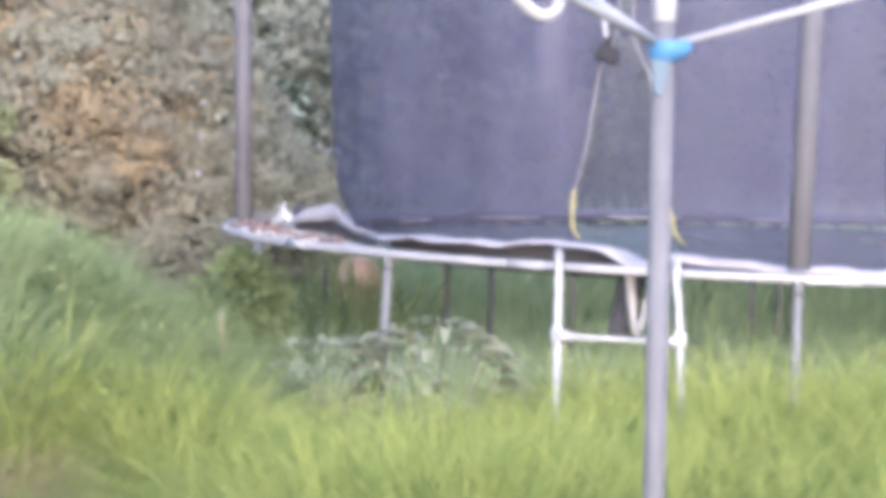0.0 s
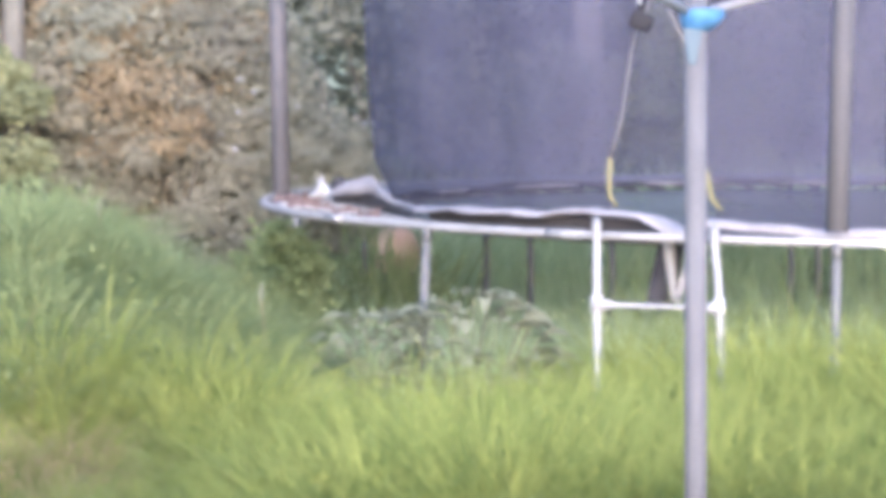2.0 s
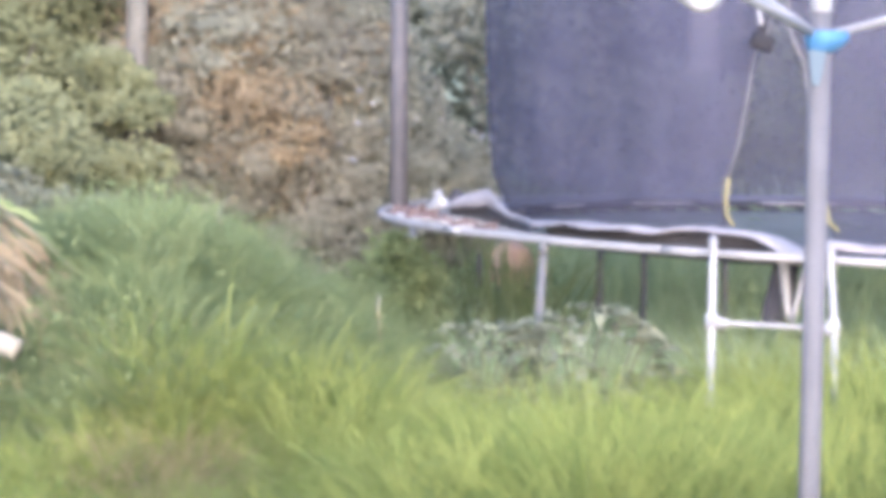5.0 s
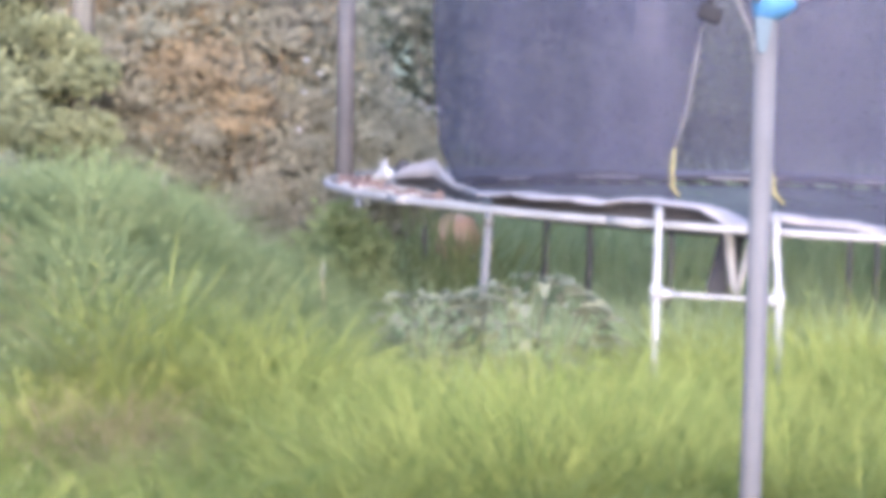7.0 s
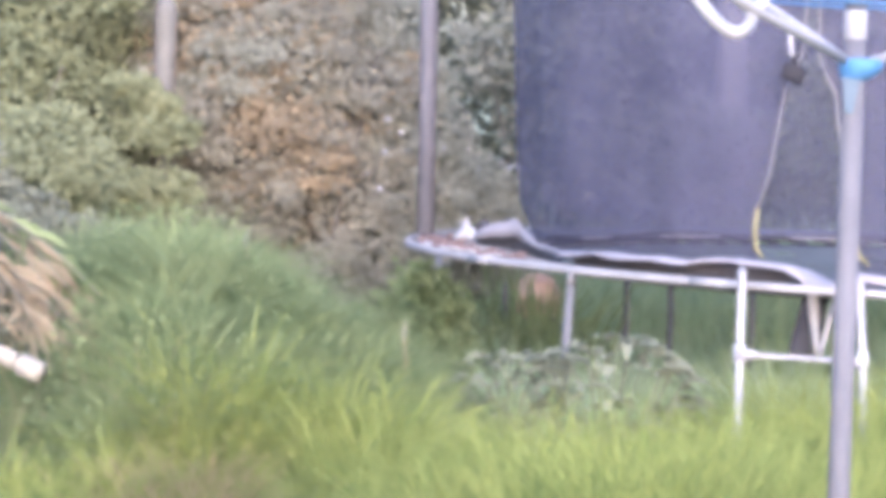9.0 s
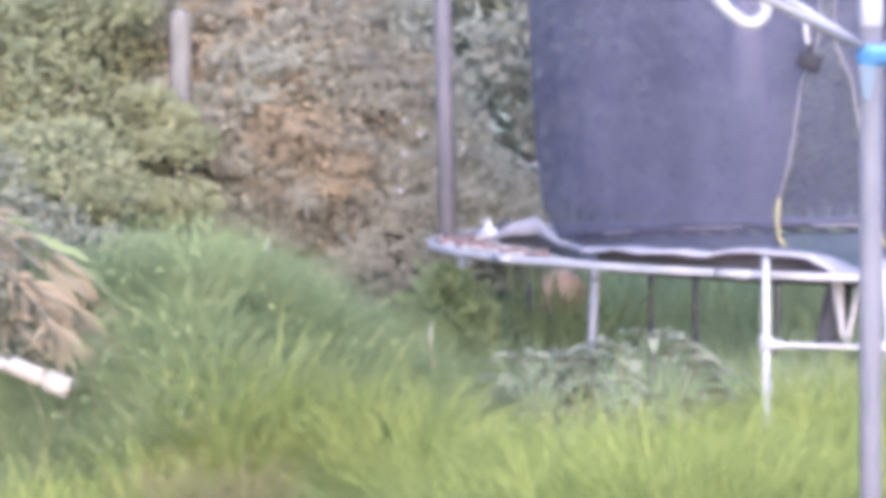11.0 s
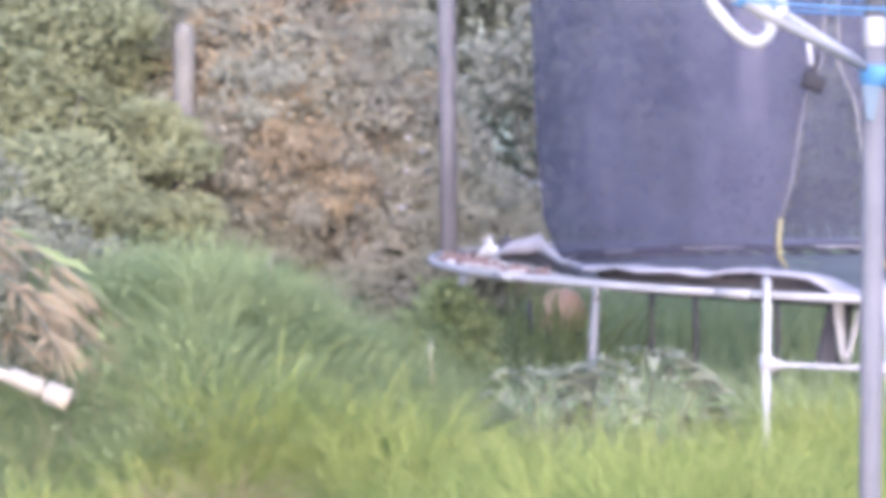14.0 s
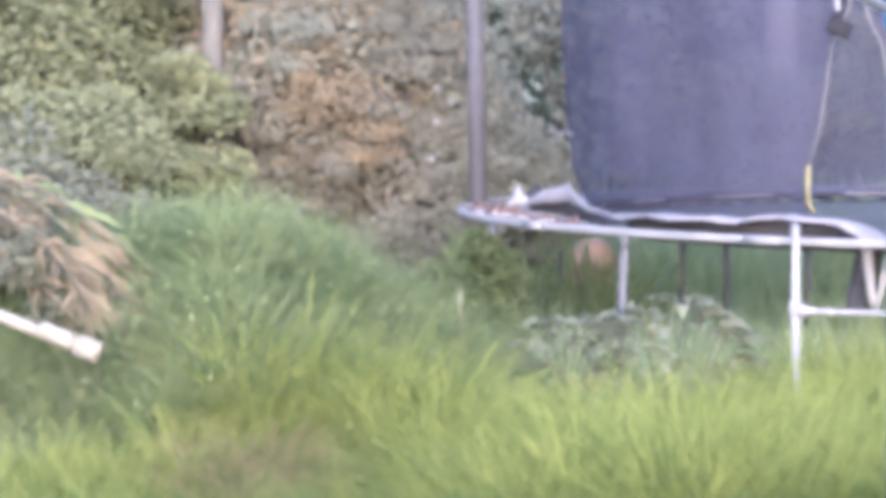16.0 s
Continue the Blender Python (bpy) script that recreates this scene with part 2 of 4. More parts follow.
def build_ground():
    xs = np.concatenate([[-600, -120, -40, -15, -8], np.linspace(-5, 6, 111), [9, 16, 40, 120, 600]])
    ys = np.concatenate([[-600, -120, -30, -5, 2, 5], np.linspace(7, 17, 101), [20, 26, 40, 120, 700]])
    gx, gy = np.meshgrid(xs, ys)
    v = np.stack([gx, gy, ground_z(gx, gy)], -1).reshape(-1, 3)
    w = len(xs)
    i = (np.arange(len(ys) - 1)[:, None] * w + np.arange(w - 1)).ravel()
    tagged(sheet("ground", v, np.stack([i, i + 1, i + w + 1, i + w], 1), M_SOIL, smooth=True), "uneven garden soil under long grass with a bank", "ground", kind="structure")


def blades(rng, x, y, length, width, lean, z=None, droop=0.5, az=None, arch=0.32):
    """Long grass: tapering blades that bend over, five triangles each, as triangles."""
    n = len(x)
    z = ground_z(x, y) - 0.01 if z is None else z
    az = rng.uniform(0, 2 * math.pi, n) if az is None else az
    out = np.stack([np.cos(az), np.sin(az), np.zeros(n)], 1)
    face = np.where(rng.random(n) < 0.6, rng.uniform(-0.6, 0.6, n), rng.uniform(-0.9, 0.9, n) + az + math.pi / 2)
    side = np.stack([np.cos(face), np.sin(face), np.zeros(n)], 1)
    base = np.stack([x, y, z], 1)
    rows = []
    for s in (0.0, 0.45, 0.75, 1.0):
        reach = (lean * s + droop * lean * 1.6 * s ** 3) * length
        up = length * (s - arch * np.minimum(lean * 1.5, 1) * s ** 3)
        rows.append(base + out * reach[:, None] + np.array([0, 0, 1]) * up[:, None])
    w = width[:, None]
    v = np.stack([rows[0] - side * w * 0.4, rows[0] + side * w * 0.4, rows[1] - side * w * 0.5, rows[1] + side * w * 0.5,
                  rows[2] - side * w * 0.36, rows[2] + side * w * 0.36, rows[3]], 1).reshape(-1, 3)
    t = np.array([[0, 1, 3], [0, 3, 2], [2, 3, 5], [2, 5, 4], [4, 5, 6]])
    return v, (np.arange(n)[:, None, None] * 7 + t).reshape(-1, 3)


def scatter(rng, n, x0, x1, y0, y1, clump=0.0):
    x, y = rng.uniform(x0, x1, n), rng.uniform(y0, y1, n)
    if clump:
        k = max(1, n // 28)
        cx, cy = rng.uniform(x0, x1, k), rng.uniform(y0, y1, k)
        i = rng.integers(0, k, n)
        pick = rng.random(n) < clump
        x = np.where(pick, cx[i] + rng.normal(0, 0.045, n), x)
        y = np.where(pick, cy[i] + rng.normal(0, 0.045, n), y)
    return x, y


def tufts(rng, cx, cy, height, per, width, base=0.035, flop=0.5, arch=0.32):
    """Grass in tufts: the blades of each spread from its middle, the outer ones leaning more, all flopping a little one way."""
    k = np.repeat(np.arange(len(cx)), per)
    n = len(k)
    r, a = np.sqrt(rng.random(n)), rng.uniform(0, 2 * math.pi, n)
    x, y = cx[k] + base * r * np.cos(a), cy[k] + base * r * np.sin(a)
    fall, force = rng.uniform(0, 2 * math.pi, len(cx)), rng.random(len(cx)) * flop
    dx, dy = r * np.cos(a) + (force * np.cos(fall))[k], r * np.sin(a) + (force * np.sin(fall))[k]
    lean = np.clip(0.06 + (0.42 + 0.35 * (arch > 0.4)) * np.hypot(dx, dy) * rng.uniform(0.4, 1.3, n), 0.03, 0.85)
    long = height[k] * (1 - 0.6 * rng.random(n) ** 1.3)
    return blades(rng, x, y, long, rng.uniform(width * 0.6, width * 1.3, n), lean, droop=0.7, az=np.arctan2(dy, dx) + rng.normal(0, 0.35, n), arch=arch)


def build_grass():
    rng = np.random.default_rng(3)
    # lawn in front of and round the trampoline
    x, y = scatter(rng, 6200, -2.6, 2.6, 7.8, 10.6)
    keep = x > np.interp(y, [8, 9.0, 9.5, 10.6], [-3.0, -2.2, -0.75, -0.2]) + rng.normal(0, 0.22, len(x))
    keep &= ~((x < -1.15) & (y > 8.95)) & (y < np.interp(x, [-0.8, -0.1, 0.35], [9.4, 9.55, 10.6]) + rng.normal(0, 0.08, len(x)))
    x, y = x[keep], y[keep]
    tall = 0.34 + 0.20 * rng.random(len(x)) + 0.07 * np.sin(3.1 * x + 1.3) * np.cos(2.3 * y) + 0.06 * np.exp(-((y - 9.45) / 0.35) ** 2) * np.clip((x + 0.3) / 0.4, 0, 1)
    tall *= 0.98 + 0.17 * np.sin(13 * x + 2 * np.sin(6 * y)) * np.sin(9 * y + 0.7) + 0.15 * np.sin(23 * x - 5 * y + 3 * np.sin(4 * x)) * np.cos(19 * y + 2 * np.sin(7 * x))
    tall *= 1 - 0.3 * np.exp(-((x + 1.05) / 0.16) ** 2 - ((y - 8.65) / 0.25) ** 2)
    tall *= np.interp(x, [-0.9, -0.2], [0.62, 1.0]) * np.where((x > -0.5) & (x < 0.3) & (y > 8.9), 0.74, 1.0)
    v, f = tufts(rng, x, y, tall * 1.32, 54, 0.0034, 0.04, 0.7, 0.58)
    tagged(sheet("grass", v, f, M_GRASS), "long yellow-green grass in front of the trampoline", "grass", kind="stuff")
    # the bank
    x, y = scatter(rng, 5600, -3.0, 0.3, 8.0, 12.3)
    # beyond the bank, towards the rim, its darker green stands for shaded grass
    edge = np.interp(y, [8, 9.0, 9.3, 9.6, 10.3, 10.6, 11.0, 12.3], [-2.3, -1.7, -0.9, 0.3, 0.3, -0.2, -0.8, -1.15]) + rng.normal(0, 0.15, len(x))
    keep = (x < edge) & (x > -2.9)
    x, y = x[keep], y[keep]
    tall = (0.20 + 0.14 * rng.random(len(x))) * np.where((x < -1.35) & (y > 9.05) & (y < 10.4), 0.6, 1.0) * np.interp(x, [-0.7, -0.35], [1.0, 0.85])
    tall *= 0.95 + 0.18 * np.sin(9 * x + 2 * np.sin(5 * y)) * np.sin(8 * y + 1.1)
    v, f = tufts(rng, x, y, tall * 1.15, 42, 0.0035, 0.045, 0.8, 0.56)
    tagged(sheet("bank_grass", v, f, M_BANK), "lush green grass and weeds covering a bank", "grass", kind="stuff")
    # under and behind the trampoline
    x, y = scatter(rng, 36000, -1.2, 4.2, 10.4, 16.4, 0.6)
    n = len(x)
    keep = (x > -0.35) | (y > 12.5)
    x, y = x[keep], y[keep]
    n = len(x)
    under = np.hypot(x - 1.4, y - 12) < 2.0
    tall = np.where(y < 11.8, 0.24 + 0.24 * rng.random(n), np.where(under | (y < 13.9), 0.18 + 0.16 * rng.random(n), 0.46 + 0.26 * rng.random(n)))
    tall += np.where((x > 0.3) & (y < 11.3), 0.12, 0.0) + 0.16 * np.exp(-((x + 0.35) / 0.35) ** 2 - ((y - 12.8) / 0.4) ** 2)
    v, f = blades(rng, x, y, tall, rng.uniform(0.004, 0.009, n), rng.uniform(0.08, 0.6, n))
    tagged(sheet("shade_grass", v, f, M_GRASS_LIFTED), "tall grass growing under and behind the trampoline", "grass", kind="stuff")
    # a few tall blades before the ball
    x, y = rng.normal(-0.34, 0.13, 200), rng.normal(12.95, 0.09, 200)
    v, f = blades(rng, x, y, rng.uniform(0.42, 0.74, 200), rng.uniform(0.006, 0.012, 200), rng.uniform(0.05, 0.45, 200))
    tagged(sheet("tall_grass", v, f, M_BANK), "tall grass blades in front of an orange ball", "grass", kind="stuff")
    # small broad-leaved weeds through the bank grass
    x, y = scatter(rng, 4000, -1.9, 0.0, 9.0, 11.6, 0.6)
    edge = np.interp(y, [8, 10.3, 11.0, 12.3], [-1.5, -0.4, -0.9, -1.2]) + rng.normal(0, 0.15, len(x))
    keep = (x < edge) & ~((x < -1.6) & (y > 9.2) & (y < 10.55))
    x, y = x[keep], y[keep]
    pts = np.stack([x, y, ground_z(x, y) + rng.uniform(0.06, 0.26, len(x))], 1)
    v, f = leaves(rng, pts, rng.uniform(0.013, 0.028, len(x)), 0.5)
    tagged(sheet("bank_weeds", v, f, M_BANK), "small leafy weeds among the grass of the bank", "weeds", kind="stuff")
    # pale arching tussocks
    xs, ys = [], []
    for k in range(70):
        cx, cy = rng.uniform(-1.9, 2.3), rng.uniform(8.1, 9.9)
        if cx < 0.1 and cy > 9.0 + 0.3 * cx:
            cy = 8.1 + 0.25 * (cy - 8.1)
        m = rng.integers(50, 110)
        xs.append(rng.normal(cx, 0.055, m))
        ys.append(rng.normal(cy, 0.055, m))
    x, y = np.concatenate(xs), np.concatenate(ys)
    n = len(x)
    v, f = blades(rng, x, y, rng.uniform(0.32, 0.62, n) * np.interp(x, [-0.9, -0.35], [0.75, 1.0]), rng.uniform(0.0025, 0.0055, n), rng.uniform(0.3, 0.9, n), droop=0.8, arch=0.7)
    tagged(sheet("grass_tussocks", v, f, M_TUFT), "pale yellow-green arching tussocks in the lawn", "grass", kind="stuff")
    # dead straw among the green
    x, y = scatter(rng, 900, -2.0, 2.6, 8.0, 9.6)
    for cx, cy, k in ((-1.05, 8.70, 1300), (-0.98, 8.55, 600), (0.35, 8.7, 120)):
        x = np.concatenate([x, rng.normal(cx, 0.08, k)])
        y = np.concatenate([y, rng.normal(cy, 0.1, k)])
    n = len(x)
    v, f = blades(rng, x, y, rng.uniform(0.18, 0.36, n), rng.uniform(0.002, 0.004, n), rng.uniform(0.2, 0.8, n))
    tagged(sheet("dead_grass", v, f, M_STRAW), "dead straw-coloured blades among the grass", "grass", kind="stuff")


# ---- foliage ----
def leaves(rng, pts, size, flat=0.5):
    """Folded pointed leaves at the points, two triangles each."""
    n = len(pts)
    d = rng.normal(0, 1, (n, 3))
    d[:, 2] = d[:, 2] * 0.5 - 0.25
    d /= np.linalg.norm(d, axis=1)[:, None]
    up = rng.normal(0, 1, (n, 3)) * (1 - flat)
    up[:, 1] -= flat * 1.1
    up[:, 2] += flat * 1.1
    un = up / (np.linalg.norm(up, axis=1)[:, None] + 1e-9)
    d = d - un * (d * un).sum(1)[:, None] * 0.45
    d /= np.linalg.norm(d, axis=1)[:, None] + 1e-9
    side = np.cross(d, up)
    side /= np.linalg.norm(side, axis=1)[:, None] + 1e-9
    nrm = np.cross(side, d)
    s = size[:, None]
    v = np.stack([pts, pts + d * s, pts + d * s * 0.45 + side * s * 0.30 + nrm * s * 0.10, pts + d * s * 0.45 - side * s * 0.30 + nrm * s * 0.10], 1).reshape(-1, 3)
    t = np.array([[0, 2, 1], [0, 1, 3]])
    return v, (np.arange(n)[:, None, None] * 4 + t).reshape(-1, 3)


def clumps(rng, blobs, n):
    """Points in the shells of many small balls that are spread over the big ones, for an uneven outline with gaps."""
    blobs = np.array(blobs, float)
    vol = blobs[:, 3] ** 2
    small = []
    for b, share in zip(blobs, vol / vol.sum()):
        k = max(4, int(share * 170))
        d = rng.normal(0, 1, (k, 3))
        d /= np.linalg.norm(d, axis=1)[:, None]
        r = b[3] * rng.uniform(0.45, 1.05, k) ** 0.6
        small.append(np.column_stack([b[:3] + d * r[:, None], b[3] * rng.uniform(0.16, 0.38, k)]))
    small = np.concatenate(small)
    i = rng.integers(0, len(small), n)
    d = rng.normal(0, 1, (n, 3))
    d /= np.linalg.norm(d, axis=1)[:, None]
    d[:, 2] *= 0.6
    pts = small[i, :3] + d * (small[i, 3] * rng.uniform(0.35, 1.1, n))[:, None]
    # loose leaves that fill the hollows between the small balls
    b = rng.choice(len(blobs), n, p=vol / vol.sum())
    loose = blobs[b, :3] + d[::-1] * (blobs[b, 3] * rng.uniform(0.35, 1.2, n))[:, None]
    return np.where((rng.random(n) < 0.45)[:, None], loose, pts)


def shrub(seed, at, blobs, n, size, leaf, label, twigs=12, name="shrub", cat="shrub", flat=0.5):
    rng = np.random.default_rng(seed)
    x, y = at
    z = float(ground_z(x, y)) - 0.03
    root = thing(name, (x, y, z), label, cat)
    blobs = [(bx - x, by - y, bz - z, br) for bx, by, bz, br in blobs]
    for i in range(twigs):
        bx, by, bz, br = blobs[i % len(blobs)]
        tip = Vector((bx, by, bz)) + Vector(rng.normal(0, br * 0.45, 3))
        foot = Vector((rng.normal(0, 0.10) + bx * 0.35, rng.normal(0, 0.06), 0))
        mid = foot.lerp(tip, 0.5) + Vector(rng.normal(0, 0.06, 3))
        rod("stem", bend([foot, mid, tip], 4), list(np.linspace(0.008, 0.002, 9)), M_TWIG, root, seg=5)
    pts = clumps(rng, blobs, n)
    pts = pts[pts[:, 2] > 0.05]
    v, f = leaves(rng, pts, rng.uniform(size * 0.6, size * 1.3, len(pts)), flat)
    tagged(sheet("foliage", v, f, leaf, root), kind="stuff")
    return root


def tree(seed, at, height, blobs, n, size, leaf, label, girth=0.1, bark=M_BARK):
    rng = np.random.default_rng(seed)
    x, y = at
    z = float(ground_z(x, y)) - 0.05
    root = thing("tree", (x, y, z), label, "tree")
    line = bend([(0, 0, 0), (0.05, 0.0, height * 0.3), (-0.03, 0.05, height * 0.65), (0.05, 0, height)], 6)
    rod("trunk", line, list(np.linspace(girth, girth * 0.35, len(line))), bark, root, seg=12)
    blobs = [(bx - x, by - y, bz - z, br) for bx, by, bz, br in blobs]
    for bx, by, bz, br in blobs:
        s = line[int(len(line) * rng.uniform(0.35, 0.8))]
        tip = Vector((bx, by, bz))
        rod("limb", bend([s, s.lerp(tip, 0.5) + Vector((0, 0, 0.12)), tip], 4), list(np.linspace(girth * 0.35, 0.01, 9)), M_BARK, root, seg=6)
    pts = clumps(rng, blobs, n)
    pts = pts[pts[:, 2] > 0.2]
    v, f = leaves(rng, pts, rng.uniform(size * 0.6, size * 1.3, len(pts)))
    tagged(sheet("crown", v, f, leaf, root), kind="stuff")


def build_planting():
    shrub(11, (-2.55, 13.3), [(-2.6, 13.2, 1.45, 0.55), (-2.2, 13.2, 1.15, 0.42), (-3.1, 13.4, 1.5, 0.6), (-2.3, 13.3, 1.75, 0.42), (-2.75, 13.0, 0.95, 0.42), (-2.05, 13.6, 1.55, 0.3), (-2.15, 12.9, 0.8, 0.25), (-2.1, 12.4, 1.1, 0.3), (-1.72, 12.9, 1.0, 0.16), (-1.78, 13.0, 1.25, 0.12), (-1.70, 12.95, 1.22, 0.13), (-1.82, 12.95, 1.38, 0.10)],
          125000, 0.032, M_LEAF, "dense green shrub with broad pale-topped leaves", 5, flat=0.68)
    shrub(12, (-1.35, 13.5), [(-1.45, 13.5, 1.5, 0.36), (-1.15, 13.5, 1.3, 0.34), (-1.6, 13.6, 1.2, 0.32), (-1.3, 13.45, 1.05, 0.3), (-1.05, 13.5, 0.85, 0.28), (-1.3, 13.6, 1.8, 0.3), (-1.27, 13.15, 1.25, 0.2), (-1.15, 13.15, 1.1, 0.15), (-1.4, 13.2, 1.4, 0.15)],
          42000, 0.029, M_DRY, "half-dead shrub with orange-brown withered leaves", 14, flat=0.68)
    shrub(19, (-1.15, 13.45), [(-1.2, 13.4, 1.05, 0.34), (-0.95, 13.4, 0.95, 0.3), (-1.5, 13.4, 1.2, 0.3), (-1.35, 13.45, 1.65, 0.3), (-1.05, 13.4, 1.4, 0.26), (-1.0, 13.3, 0.7, 0.26)],
          50000, 0.028, M_BROWN, "withered brown shrub with bare stems at its foot", 14, flat=0.68)
    shrub(13, (-1.05, 13.9), [(-1.6, 13.6, 1.75, 0.3), (-1.1, 13.7, 1.6, 0.3), (-1.35, 13.35, 1.45, 0.3), (-1.7, 13.5, 1.25, 0.3), (-1.5, 13.4, 0.95, 0.25)],
          48000, 0.028, M_SAGE, "grey-green shrub growing through a dead one", 16, flat=0.68)
    shrub(14, (-0.7, 13.6), [(-0.95, 13.6, 1.22, 0.32), (-0.75, 13.5, 1.02, 0.28), (-0.55, 13.5, 0.85, 0.24), (-0.8, 13.4, 0.8, 0.25)],
          60000, 0.028, M_SAGE, "grey-green small-leaved shrub with a few white blossoms", 20, flat=0.68)
    bushes = [o for o in scene.objects if o.get("label", "").endswith("white blossoms")]
    g = np.random.default_rng(77)
    pts = clumps(g, [(-0.25, -0.22, 0.78, 0.32), (-0.02, -0.25, 0.55, 0.28), (0.08, -0.2, 0.75, 0.2)], 130)
    v, f = leaves(g, pts, g.uniform(0.025, 0.045, len(pts)), 0.2)
    tagged(sheet("blossom", v, f, M_PLASTIC, bushes[0], "small white blossoms"), kind="stuff")
    shrub(15, (-0.35, 14.6), [(-0.4, 14.5, 1.55, 0.30), (-0.15, 14.6, 1.2, 0.35), (-0.35, 14.6, 1.95, 0.25)],
          3500, 0.055, M_SAGE, "bright-leaved shrub in front of dark trees", 12)
    shrub(16, (-0.72, 12.4), [(-0.74, 12.4, 0.62, 0.13), (-0.63, 12.35, 0.52, 0.12), (-0.82, 12.45, 0.56, 0.13), (-0.72, 12.4, 0.42, 0.14), (-0.62, 12.15, 0.66, 0.12), (-0.70, 12.1, 0.78, 0.08), (-0.60, 12.1, 0.50, 0.12)],
          6500, 0.030, M_BANK, "low dark green bush beside the trampoline", 8)
    shrub(17, (0.9, 15.7), [(0.9, 15.7, 1.15, 0.3), (0.8, 15.7, 0.9, 0.26), (1.05, 15.8, 0.85, 0.26), (0.9, 15.8, 1.45, 0.18)],
          9000, 0.036, M_LEAF, "light green shrub behind the trampoline", 8)
    shrub(21, (0.2, 15.6), [(0.15, 15.6, 0.9, 0.3), (0.35, 15.6, 1.2, 0.22), (0.1, 15.7, 1.75, 0.2)],
          4000, 0.05, M_SAGE, "thin grey-green shrub behind the trampoline", 10)
    shrub(18, (-2.2, 11.7), [(-2.3, 11.7, 0.9, 0.32), (-1.95, 11.6, 0.82, 0.25), (-2.7, 11.6, 1.0, 0.34), (-1.75, 11.75, 0.8, 0.18)],
          18000, 0.04, M_DARK, "low dark green bush on the bank behind dead fronds", 6)
    # dark hedge closing the view behind
    for i, x in enumerate((-5.0, -3.8, -2.6, -1.4, -0.2, 1.0, 2.2, 3.4, 4.8)):
        shrub(30 + i, (x, 18.3), [(x, 18.3, 0.9, 0.8), (x + 0.3, 18.1, 1.6, 0.8), (x - 0.3, 18.4, 2.2, 0.8), (x, 18.5, 2.8, 0.7)],
              12000, 0.07, M_DARK, "tall dark hedge shrub behind the garden", 10, "hedge_shrub", "hedge")
    tree(51, (0.44, 16.8), 4.2, [(0.4, 16.8, 3.4, 0.8), (-0.3, 17.0, 3.2, 0.6), (1.2, 16.9, 3.2, 0.7), (1.0, 16.7, 1.6, 0.38), (0.0, 16.6, 1.75, 0.3)], 7000, 0.09, M_DARK, "slender pale-barked tree behind the trampoline net", 0.10, M_PALEBARK)
    tree(52, (2.1, 17.0), 3.9, [(2.1, 17.0, 3.2, 0.8), (2.9, 16.8, 2.8, 0.6), (1.7, 16.8, 1.4, 0.42), (2.6, 16.6, 1.2, 0.42), (2.2, 16.7, 1.8, 0.35)], 8000, 0.09, M_DARK, "small leafy tree behind the trampoline net", 0.06)
    tree(53, (-0.05, 17.1), 3.6, [(0.0, 17.0, 2.8, 0.6), (-0.8, 17.1, 2.7, 0.6), (-0.45, 17.0, 1.5, 0.3)], 5000, 0.08, M_DARK, "thin dark tree in the hedge", 0.05)


# ---- trampoline ----
CX, CY, RIM_R, RIM_Z = 1.40, 12.0, 2.13, 0.90


def on_ring(a, r, z):
    """A point on a circle round the trampoline; a is in degrees from its front, growing to the west side."""
    return Vector((-r * math.sin(radians(a)), -r * math.cos(radians(a)), z))


